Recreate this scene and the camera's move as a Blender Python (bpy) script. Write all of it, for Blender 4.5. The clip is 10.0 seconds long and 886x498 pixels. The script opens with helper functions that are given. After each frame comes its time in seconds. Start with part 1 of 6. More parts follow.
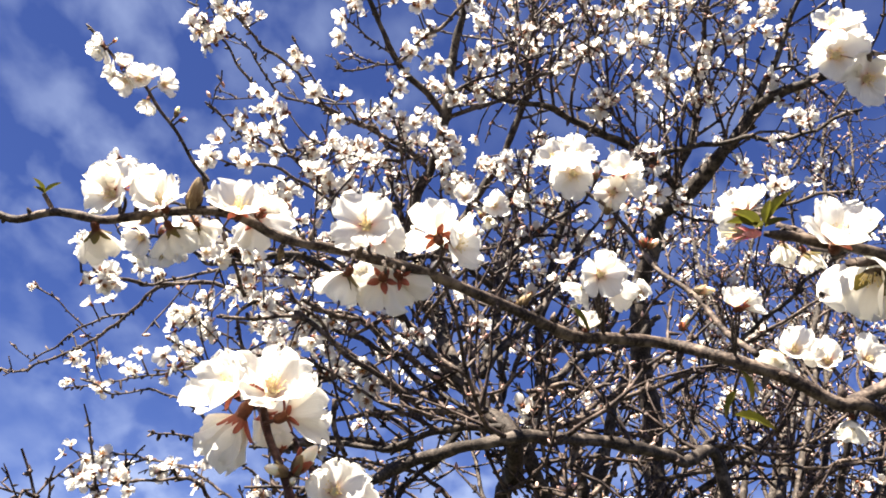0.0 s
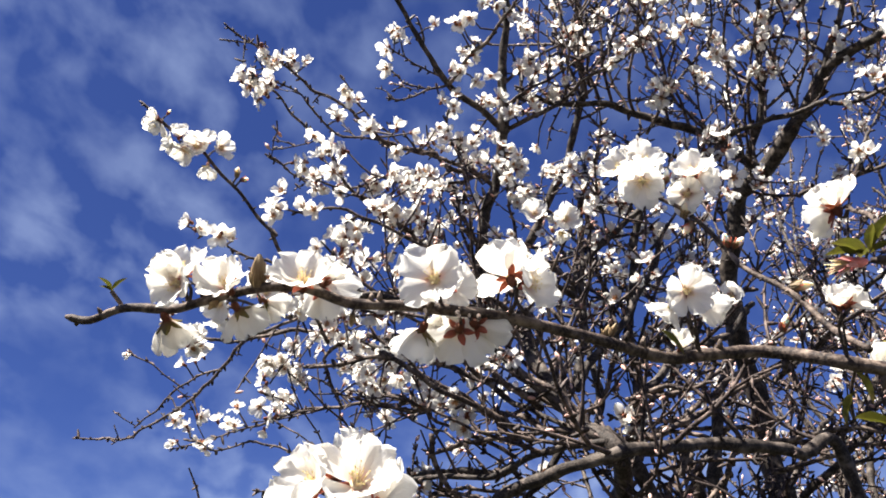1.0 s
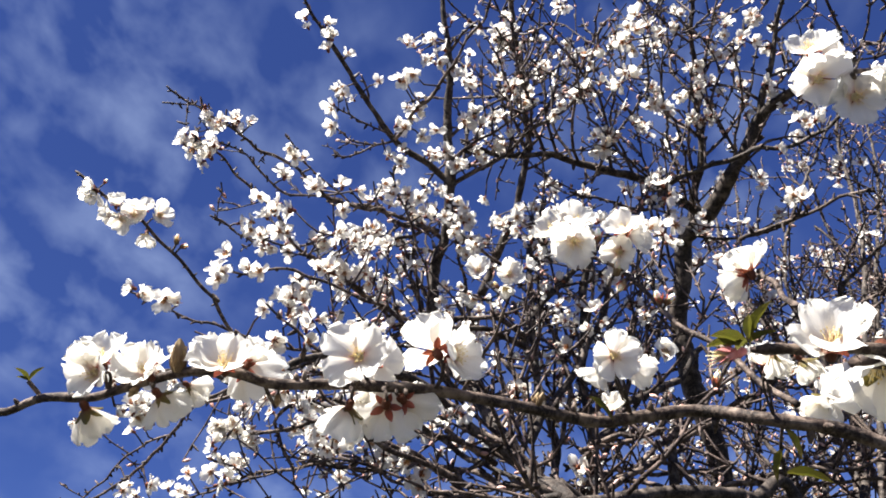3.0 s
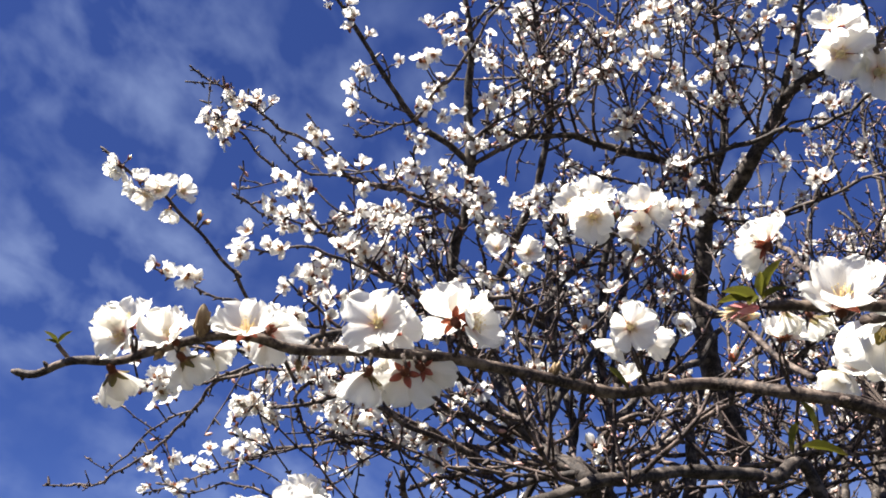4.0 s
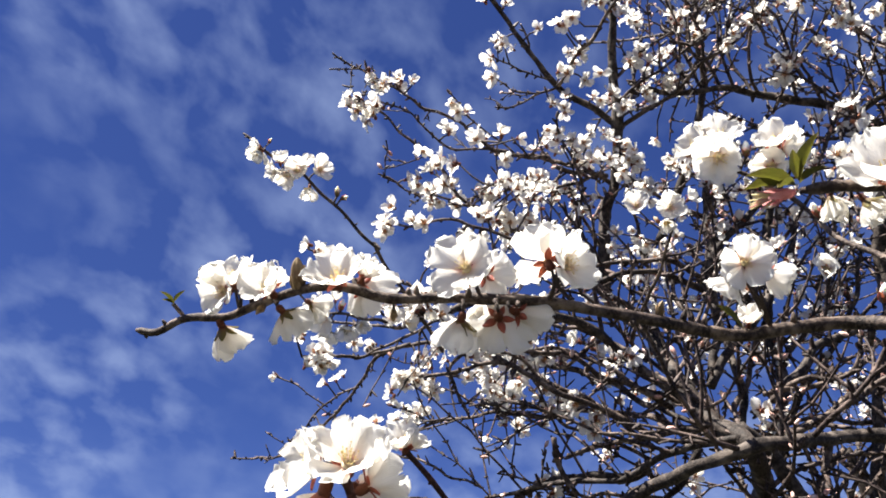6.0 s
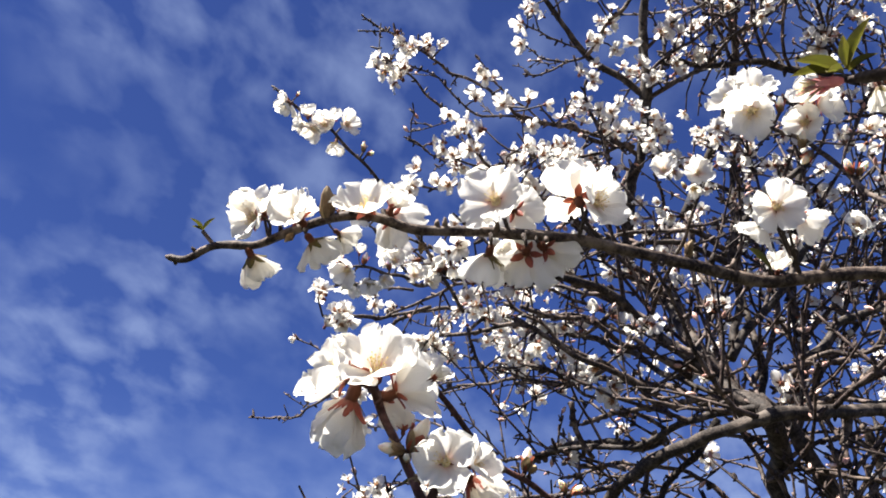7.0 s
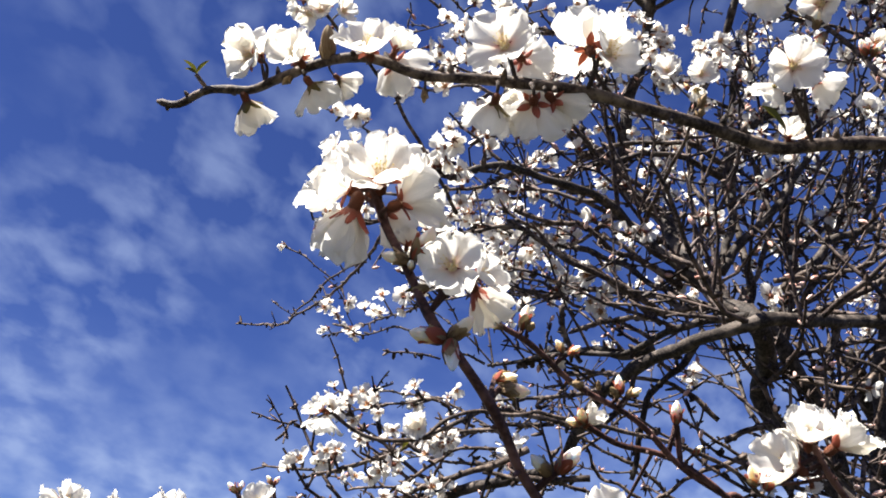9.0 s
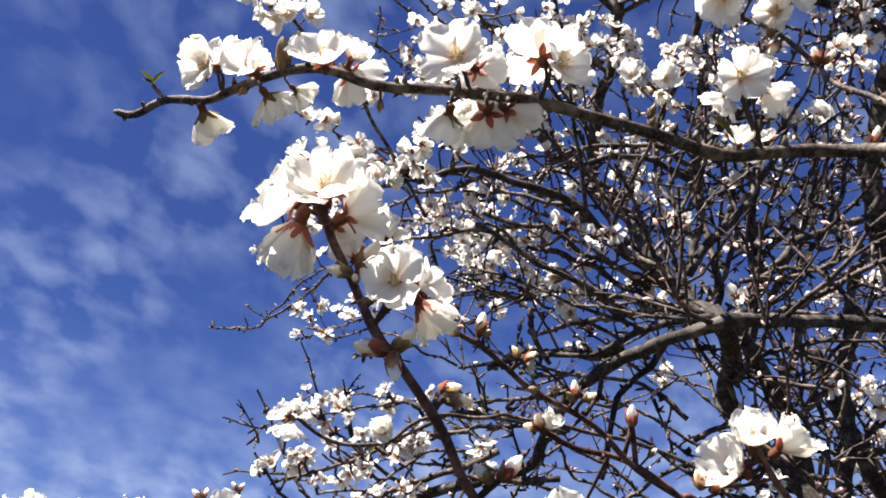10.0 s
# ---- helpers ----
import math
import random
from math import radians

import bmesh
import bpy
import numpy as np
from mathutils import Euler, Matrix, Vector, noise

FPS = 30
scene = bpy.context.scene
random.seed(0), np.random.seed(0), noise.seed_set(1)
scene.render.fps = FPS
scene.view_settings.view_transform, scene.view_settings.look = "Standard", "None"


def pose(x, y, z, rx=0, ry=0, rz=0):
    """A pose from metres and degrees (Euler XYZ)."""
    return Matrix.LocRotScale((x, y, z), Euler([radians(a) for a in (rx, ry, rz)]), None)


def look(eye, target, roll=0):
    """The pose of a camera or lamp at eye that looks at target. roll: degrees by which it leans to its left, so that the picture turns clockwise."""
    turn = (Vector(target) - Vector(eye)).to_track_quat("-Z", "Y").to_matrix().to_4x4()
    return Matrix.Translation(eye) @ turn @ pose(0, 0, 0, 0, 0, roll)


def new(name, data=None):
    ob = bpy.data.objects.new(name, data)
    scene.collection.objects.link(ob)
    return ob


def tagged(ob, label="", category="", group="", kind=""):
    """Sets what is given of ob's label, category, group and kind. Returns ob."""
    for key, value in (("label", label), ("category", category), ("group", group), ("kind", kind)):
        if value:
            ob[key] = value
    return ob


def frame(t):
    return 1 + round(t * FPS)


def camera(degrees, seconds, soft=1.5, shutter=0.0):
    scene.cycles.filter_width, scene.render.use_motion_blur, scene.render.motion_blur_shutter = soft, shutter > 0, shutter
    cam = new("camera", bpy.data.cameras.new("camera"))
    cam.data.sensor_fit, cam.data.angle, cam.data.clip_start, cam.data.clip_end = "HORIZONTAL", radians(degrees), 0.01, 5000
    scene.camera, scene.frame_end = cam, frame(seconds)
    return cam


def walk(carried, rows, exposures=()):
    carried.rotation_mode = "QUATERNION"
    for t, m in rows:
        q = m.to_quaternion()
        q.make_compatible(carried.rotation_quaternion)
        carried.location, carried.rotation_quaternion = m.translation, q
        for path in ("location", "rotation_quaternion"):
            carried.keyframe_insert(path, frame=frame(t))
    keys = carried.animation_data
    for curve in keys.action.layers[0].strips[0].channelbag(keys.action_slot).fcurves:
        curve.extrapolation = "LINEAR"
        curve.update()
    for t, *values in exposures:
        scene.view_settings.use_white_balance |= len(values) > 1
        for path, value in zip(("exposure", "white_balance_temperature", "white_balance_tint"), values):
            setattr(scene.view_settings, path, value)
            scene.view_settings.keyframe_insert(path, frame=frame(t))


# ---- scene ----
cam = camera(55.6, 10.0, 1.8)
PATH = [
    (0, (0.02, 0.001, 1.6), (-0.073, 1.726, 2.608), 2.4),
    (0.5, (0.021, 0.009, 1.62), (-0.166, 1.704, 2.665), 1.1),
    (1, (0.023, 0.007, 1.624), (-0.25, 1.701, 2.652), -2.5),
    (1.5, (0.028, 0.009, 1.629), (-0.262, 1.694, 2.668), -5.0),
    (2, (0.028, 0.003, 1.631), (-0.25, 1.664, 2.71), -5.3),
    (2.5, (0.035, 0.001, 1.631), (-0.175, 1.649, 2.745), -6.3),
    (2.7, (0.039, 0.002, 1.634), (-0.135, 1.653, 2.75), -6.6),
    (3.8, (0.046, -0.001, 1.629), (-0.133, 1.665, 2.721), -5.5),
    (4, (0.043, 0.001, 1.625), (-0.175, 1.666, 2.711), -4.9),
    (4.5, (0.041, 0.006, 1.619), (-0.233, 1.649, 2.726), -3.6),
    (5, (0.057, 0.016, 1.616), (-0.45, 1.606, 2.718), -2.2),
    (5.2, (0.066, 0.019, 1.618), (-0.488, 1.597, 2.716), -2.8),
    (6.5, (0.079, 0.032, 1.602), (-0.583, 1.603, 2.648), 0.9),
    (7, (0.07, 0.037, 1.592), (-0.604, 1.616, 2.617), 2.0),
    (7.5, (0.066, 0.042, 1.588), (-0.603, 1.625, 2.611), 2.5),
    (8, (0.056, 0.038, 1.585), (-0.649, 1.608, 2.605), 3.1),
    (8.5, (0.052, 0.044, 1.577), (-0.64, 1.654, 2.541), 3.5),
    (9, (0.054, 0.063, 1.563), (-0.615, 1.725, 2.45), 3.3),
    (9.5, (0.057, 0.068, 1.558), (-0.602, 1.758, 2.4), 3.3),
    (10, (0.066, 0.061, 1.565), (-0.555, 1.742, 2.455), 2.2),
]
walk(cam, [(t, look(eye, target, roll)) for t, eye, target, roll in PATH], [(0, 2.47, 7300, 10), (0.5, 2.17, 6900, 10), (1.2, 2.05, 6700, 10), (2.5, 2.04, 6600, 10), (10, 2.00, 6650, 10)])

# ---- light: a clear spring sky with thin drifting cloud, high sun from the left ----
SUN = Vector((-0.27, -0.29, 0.87)).normalized()

sky_world = bpy.data.worlds.new("sky")
scene.world = sky_world
sky_world.use_nodes = True


class Nodes:
    """A short way to write node trees."""

    def __init__(self, tree):
        self.tree = tree
        tree.nodes.clear()

    def add(self, kind, links=None, **values):
        node = self.tree.nodes.new(kind)
        for key, value in values.items():
            setattr(node, key, value)
        for key, value in (links or {}).items():
            socket = node.inputs[key]
            if isinstance(value, bpy.types.NodeSocket):
                self.tree.links.new(value, socket)
            else:
                socket.default_value = value
        return node

    def ramp(self, fac, stops):
        node = self.add("ShaderNodeValToRGB", {"Fac": fac})
        while len(node.color_ramp.elements) < len(stops):
            node.color_ramp.elements.new(0.5)
        for e, (p, c) in zip(node.color_ramp.elements, stops):
            e.position, e.color = p, (*c, 1) if len(c) == 3 else c
        return node.outputs["Color"]

    def math(self, op, a, b=0.0, clamp=False):
        return self.add("ShaderNodeMath", {0: a, 1: b}, operation=op, use_clamp=clamp).outputs[0]

    def mix(self, fac, a, b, blend="MIX"):
        node = self.add("ShaderNodeMix", data_type="RGBA", blend_type=blend)
        for key, value in ((0, fac), (6, a), (7, b)):
            if isinstance(value, bpy.types.NodeSocket):
                self.tree.links.new(value, node.inputs[key])
            else:
                node.inputs[key].default_value = value if key == 0 else (*value, 1)
        return node.outputs[2]


def make_sky():
    n = Nodes(sky_world.node_tree)
    air = n.add("ShaderNodeTexSky", sky_type="NISHITA", sun_disc=False, sun_elevation=math.asin(SUN.z),
                sun_rotation=math.atan2(SUN.x, SUN.y), altitude=600, air_density=1.0, dust_density=0.25, ozone_density=3.0)
    way = n.add("ShaderNodeTexCoord").outputs["Generated"]
    deep = n.mix(1.0, air.outputs[0], SKY_TINT, "MULTIPLY")
    # thin cloud: soft puffs broken up by finer streaks, laid out on a flat layer overhead
    part = n.add("ShaderNodeSeparateXYZ", {0: way})
    up = n.math("ADD", part.outputs[2], 0.45)
    flat = n.add("ShaderNodeCombineXYZ", {0: n.math("DIVIDE", part.outputs[0], up), 1: n.math("DIVIDE", part.outputs[1], up), 2: 0.0}).outputs[0]
    place = n.add("ShaderNodeMapping", {0: flat, 1: CLOUD_SHIFT, 2: (0, 0, 0.6), 3: (2.0, 1.5, 1.0)}).outputs[0]
    big = n.add("ShaderNodeTexNoise", {"Vector": place, "Scale": 1.3, "Detail": 2.0, "Roughness": 0.5}).outputs[0]
    fine = n.add("ShaderNodeTexNoise", {"Vector": place, "Scale": 8.5, "Detail": 4.0, "Roughness": 0.45, "Distortion": 0.15}).outputs[0]
    puff = n.math("MULTIPLY", n.ramp(big, [(0.40, (0, 0, 0)), (0.60, (1, 1, 1))]), n.ramp(fine, [(0.42, (0, 0, 0)), (0.72, (1, 1, 1))]))
    low = n.ramp(part.outputs[2], [(0.16, (1, 1, 1)), (0.33, (0, 0, 0))])
    bank = n.math("MULTIPLY", low, n.ramp(fine, [(0.30, (0.15, 0.15, 0.15)), (0.68, (1, 1, 1))]))
    cover = n.math("ADD", n.math("MULTIPLY", puff, 0.42), n.math("MULTIPLY", bank, 0.52), True)
    colour = n.mix(cover, deep, CLOUD)
    out = n.add("ShaderNodeOutputWorld")
    back = n.add("ShaderNodeBackground", {"Color": colour, "Strength": SKY_STRENGTH})
    n.tree.links.new(back.outputs[0], out.inputs[0])


SKY_TINT, CLOUD, CLOUD_SHIFT, SKY_STRENGTH = (0.222, 0.272, 0.522), (2.3, 2.95, 4.6), (0.3, 0.2, 0.0), 0.05
make_sky()
sun = new("sun", bpy.data.lights.new("sun", "SUN"))
sun.data.energy, sun.data.angle, sun.data.color = 5.0, radians(0.55), (1.0, 0.97, 0.92)
sun.matrix_world = look((-3, 0, 6), Vector((-3, 0, 6)) - SUN)

# ---- materials ----


def material(name, build):
    m = bpy.data.materials.new(name)
    m.use_nodes = True
    n = Nodes(m.node_tree)
    surface = build(n)
    out = n.add("ShaderNodeOutputMaterial")
    n.tree.links.new(surface, out.inputs[0])
    return m


def bark(dark, mid, light, scale=1.0, rough=0.85, spots=0.35, sheen=0.12):
    def build(n):
        at = n.add("ShaderNodeTexCoord").outputs["Object"]
        coarse = n.add("ShaderNodeTexNoise", {"Vector": at, "Scale": 70 * scale, "Detail": 4.0, "Roughness": 0.6}).outputs[0]
        fine = n.add("ShaderNodeTexNoise", {"Vector": at, "Scale": 420 * scale, "Detail": 3.0, "Roughness": 0.65}).outputs[0]
        pores = n.add("ShaderNodeTexVoronoi", {"Vector": at, "Scale": 240 * scale}).outputs[0]
        colour = n.ramp(coarse, [(0.34, dark), (0.5, mid), (0.66, light)])
        colour = n.mix(n.math("MULTIPLY", n.ramp(fine, [(0.45, (0, 0, 0)), (0.7, (1, 1, 1))]), 0.5), colour, light)
        colour = n.mix(n.math("MULTIPLY", n.ramp(pores, [(0.12, (1, 1, 1)), (0.3, (0, 0, 0))]), spots), colour, dark)
        height = n.math("ADD", n.math("MULTIPLY", coarse, 0.7), n.math("MULTIPLY", fine, 0.5))
        bump = n.add("ShaderNodeBump", {"Height": height, "Strength": 0.85, "Distance": 0.0016 / scale}).outputs[0]
        return n.add("ShaderNodeBsdfPrincipled", {"Base Color": colour, "Roughness": rough, "Specular IOR Level": sheen, "Normal": bump}).outputs[0]
    return build


def leafy(colours, glow, amount, rough=0.5, veins=0.25, flesh=0.0):
    """A thin sheet that lets light through; colours run from its foot to its tip. flesh: how much light seeps through a solid one."""
    def build(n):
        sheet = n.add("ShaderNodeTexCoord").outputs["UV"]
        along = n.add("ShaderNodeSeparateXYZ", {0: sheet}).outputs[1]
        colour = n.ramp(along, colours)
        stretch = n.add("ShaderNodeMapping", {0: sheet, 3: (14, 1.6, 1)}).outputs[0]
        streak = n.add("ShaderNodeTexNoise", {"Vector": stretch, "Scale": 2.4, "Detail": 3.0}).outputs[0]
        tone = n.math("FRACT", n.math("ADD", n.add("ShaderNodeObjectInfo").outputs["Random"], n.add("ShaderNodeNewGeometry").outputs["Random Per Island"]))
        colour = n.mix(n.math("MULTIPLY", n.ramp(streak, [(0.45, (0, 0, 0)), (0.7, (1, 1, 1))]), veins), colour, glow)
        colour = n.mix(n.math("MULTIPLY", tone, 0.16), colour, glow)
        bump = n.add("ShaderNodeBump", {"Height": streak, "Strength": 0.35, "Distance": 0.0006}).outputs[0]
        front = n.add("ShaderNodeBsdfPrincipled", {"Base Color": colour, "Roughness": rough, "Specular IOR Level": 0.25, "Normal": bump, "Subsurface Weight": flesh, "Subsurface Scale": 0.006, "Subsurface Radius": (1.0, 0.75, 0.55)}).outputs[0]
        through_it = n.add("ShaderNodeBsdfTranslucent", {"Color": n.mix(0.5, colour, glow), "Normal": bump}).outputs[0]
        return n.add("ShaderNodeMixShader", {0: amount, 1: front, 2: through_it}).outputs[0]
    return build


FAR_BUD = material("pink far bud", bark((0.30, 0.10, 0.07), (0.55, 0.30, 0.24), (0.80, 0.66, 0.58), 2.0, 0.6, 0.0))
GREY_BARK = material("weathered almond bark", bark((0.008, 0.005, 0.0045), (0.038, 0.0255, 0.021), (0.215, 0.163, 0.128), 1.0, 0.68, 0.4, 0.18))
LIMB_BARK = material("old limb bark", bark((0.010, 0.008, 0.0072), (0.025, 0.0195, 0.0165), (0.125, 0.101, 0.084), 0.9, 0.68, 0.2, 0.15))
TWIG_BARK = material("twig bark", bark((0.005, 0.0034, 0.0032), (0.025, 0.0165, 0.0145), (0.16, 0.116, 0.097), 0.8, 0.62, 0.25, 0.18))
RED_BARK = material("young red bark", bark((0.010, 0.0045, 0.004), (0.056, 0.023, 0.018), (0.17, 0.085, 0.068), 1.2, 0.6, 0.25, 0.2))
PETAL = material("white almond petal", leafy([(0.0, (0.84, 0.50, 0.38)), (0.10, (0.90, 0.73, 0.62)), (0.26, (0.82, 0.77, 0.71)), (0.5, (0.82, 0.80, 0.77)), (1.0, (0.82, 0.81, 0.78))], (0.85, 0.80, 0.69), 0.58, 0.55, 0.25))
SEPAL = material("red-green sepal", leafy([(0.0, (0.12, 0.04, 0.025)), (0.4, (0.27, 0.06, 0.04)), (1.0, (0.40, 0.11, 0.075))], (0.45, 0.14, 0.07), 0.30, 0.5, 0.3))
GREEN_SEPAL = material("olive sepal", leafy([(0.0, (0.14, 0.05, 0.03)), (0.35, (0.13, 0.09, 0.03)), (1.0, (0.12, 0.11, 0.03))], (0.24, 0.20, 0.05), 0.35, 0.5, 0.3))
CALYX = material("calyx cup", bark((0.05, 0.014, 0.010), (0.13, 0.036, 0.022), (0.28, 0.12, 0.06), 2.0, 0.55, 0.1))
FILAMENT = material("pale stamen", leafy([(0.0, (0.84, 0.56, 0.36)), (0.3, (0.90, 0.76, 0.52)), (1.0, (0.93, 0.86, 0.62))], (0.92, 0.82, 0.5), 0.45, 0.5, 0.1))
STAMEN_CORE = material("orange stamen tuft", bark((0.22, 0.07, 0.04), (0.45, 0.20, 0.10), (0.70, 0.48, 0.22), 3.0, 0.7, 0.0))
ANTHER = material("yellow anther", bark((0.66, 0.46, 0.12), (0.82, 0.64, 0.22), (0.92, 0.80, 0.40), 3.0, 0.7, 0.0))
BROWN_BUD = material("brown scaly bud", leafy([(0.0, (0.05, 0.02, 0.015)), (0.5, (0.15, 0.075, 0.038)), (1.0, (0.34, 0.23, 0.12))], (0.40, 0.34, 0.18), 0.12, 0.6, 0.5))
CREAM_BUD = material("cream bud", leafy([(0.0, (0.12, 0.035, 0.022)), (0.30, (0.50, 0.15, 0.07)), (0.45, (0.74, 0.46, 0.24)), (0.60, (0.93, 0.84, 0.66)), (1.0, (0.92, 0.74, 0.62))], (0.80, 0.52, 0.34), 0.05, 0.5, 0.4, 0.9))
WHITE_BUD = material("opening white bud", leafy([(0.0, (0.30, 0.07, 0.05)), (0.34, (0.66, 0.16, 0.11)), (0.50, (0.86, 0.58, 0.50)), (0.64, (0.92, 0.88, 0.84)), (1.0, (0.93, 0.91, 0.89))], (0.9, 0.8, 0.72), 0.05, 0.5, 0.3, 0.9))
LEAF = material("fresh almond leaf", leafy([(0.0, (0.12, 0.095, 0.02)), (0.5, (0.068, 0.072, 0.012)), (1.0, (0.085, 0.05, 0.018))], (0.15, 0.15, 0.02), 0.35, 0.42, 0.3))
PINK = material("pink spent calyx", leafy([(0.0, (0.70, 0.20, 0.20)), (1.0, (0.85, 0.35, 0.36))], (0.9, 0.5, 0.45), 0.25, 0.5, 0.3))


def soil(n):
    at = n.add("ShaderNodeTexCoord").outputs["Object"]
    wide = n.add("ShaderNodeTexNoise", {"Vector": at, "Scale": 0.6, "Detail": 5.0}).outputs[0]
    fine = n.add("ShaderNodeTexNoise", {"Vector": at, "Scale": 18.0, "Detail": 6.0, "Roughness": 0.7}).outputs[0]
    colour = n.mix(n.ramp(wide, [(0.4, (0, 0, 0)), (0.6, (1, 1, 1))]), n.ramp(fine, [(0.3, (0.013, 0.010, 0.007)), (0.7, (0.034, 0.025, 0.017))]), n.ramp(fine, [(0.3, (0.010, 0.016, 0.005)), (0.7, (0.022, 0.034, 0.010))]))
    bump = n.add("ShaderNodeBump", {"Height": fine, "Strength": 0.8, "Distance": 0.05}).outputs[0]
    return n.add("ShaderNodeBsdfPrincipled", {"Base Color": colour, "Roughness": 0.95, "Normal": bump}).outputs[0]


SOIL = material("orchard soil and grass", soil)

# ---- shapes ----
rng = np.random.default_rng(11)


def smooth_line(points, step):
    """A Catmull-Rom curve through the points, resampled about every step metres."""
    p = np.array(points, float)
    if len(p) == 2:
        p = np.array([p[0], (p[0] + p[1]) / 2, p[1]])
    q = np.vstack([2 * p[0] - p[1], p, 2 * p[-1] - p[-2]])
    made = []
    for i in range(len(p) - 1):
        a, b, c, d = q[i:i + 4]
        n = max(2, int(np.linalg.norm(c - b) / step) + 1)
        for u in np.linspace(0, 1, n, endpoint=False):
            made.append(0.5 * (2 * b + (c - a) * u + (2 * a - 5 * b + 4 * c - d) * u * u + (3 * b - a - 3 * c + d) * u ** 3))
    made.append(p[-1])
    return np.array(made)


class Heap:
    """Gathers tubes and sheets into one mesh."""

    def __init__(self):
        self.verts, self.loops, self.sizes, self.slots, self.sheet, self.count = [], [], [], [], [], 0

    def add(self, verts, faces, slot=0, sheet=None):
        """faces: a list of index tuples, or an array with a row for each face."""
        self.verts.append(np.asarray(verts, float))
        self.sheet.append(np.zeros((len(verts), 2)) if sheet is None else np.asarray(sheet, float))
        if isinstance(faces, np.ndarray):
            self.loops.append(faces.ravel() + self.count)
            self.sizes.append(np.full(len(faces), faces.shape[1]))
        else:
            self.loops.append(np.array([i for f in faces for i in f], int) + self.count)
            self.sizes.append(np.array([len(f) for f in faces], int))
        self.slots.append(np.broadcast_to(slot, len(faces)))
        self.count += len(verts)

    def tube(self, line, radii, sides=8, slot=0, rough=0.0, caps=True):
        line = np.asarray(line, float)
        n = len(line)
        radii = np.broadcast_to(np.asarray(radii, float), (n,))
        ahead = np.gradient(line, axis=0)
        ahead /= np.linalg.norm(ahead, axis=1)[:, None] + 1e-12
        ref = np.zeros(3)
        ref[int(np.abs(ahead).mean(axis=0).argmin())] = 1.0
        side = np.cross(ahead, ref)
        side /= np.linalg.norm(side, axis=1)[:, None] + 1e-12
        over = np.cross(ahead, side)
        turn = np.linspace(0, 2 * np.pi, sides, endpoint=False)
        r = radii[:, None] * (1 + (rough * rng.uniform(-1, 1, (n, sides)) if rough else np.zeros((n, sides))))
        rings = line[:, None, :] + (np.cos(turn) * r)[..., None] * side[:, None, :] + (np.sin(turn) * r)[..., None] * over[:, None, :]
        j = np.arange(sides)
        k = (j + 1) % sides
        i = np.arange(n - 1)[:, None] * sides
        quads = np.stack([i + j, i + k, i + sides + k, i + sides + j], axis=-1).reshape(-1, 4)
        sheet = np.stack([np.tile(j / sides, n), np.repeat(np.linspace(0, 1, n), sides)], axis=1)
        base = self.count
        self.add(rings.reshape(-1, 3), quads, slot, sheet)
        if caps:
            ends = np.stack([j[::-1], (n - 1) * sides + j])
            self.loops.append(ends.ravel() + base)
            self.sizes.append(np.full(2, sides))
            self.slots.append(np.full(2, slot))

    def mesh(self, name, *materials, smooth=True):
        m = bpy.data.meshes.new(name)
        loops, sizes, slots = np.concatenate(self.loops), np.concatenate(self.sizes), np.concatenate(self.slots)
        m.vertices.add(self.count)
        m.vertices.foreach_set("co", np.vstack(self.verts).ravel())
        m.loops.add(len(loops))
        m.loops.foreach_set("vertex_index", loops)
        m.polygons.add(len(sizes))
        m.polygons.foreach_set("loop_start", np.r_[0, np.cumsum(sizes)[:-1]])
        for mat in materials:
            m.materials.append(mat)
        m.polygons.foreach_set("material_index", slots)
        m.polygons.foreach_set("use_smooth", np.full(len(sizes), smooth))
        m.uv_layers.new(name="sheet").data.foreach_set("uv", np.vstack(self.sheet)[loops].ravel())
        m.update(calc_edges=True)
        return m


def part(name, data, parent, label="", at=None):
    ob = new(name, data)
    ob.parent = parent
    if at is not None:
        ob.matrix_local = at
    return tagged(ob, label)


def facing(place, way, spin=0.0, size=1.0):
    """A pose whose z axis points along way."""
    q = Vector(way).to_track_quat("Z", "Y")
    return Matrix.LocRotScale(Vector(place), q @ Euler((0, 0, spin)).to_quaternion(), (size, size, size))


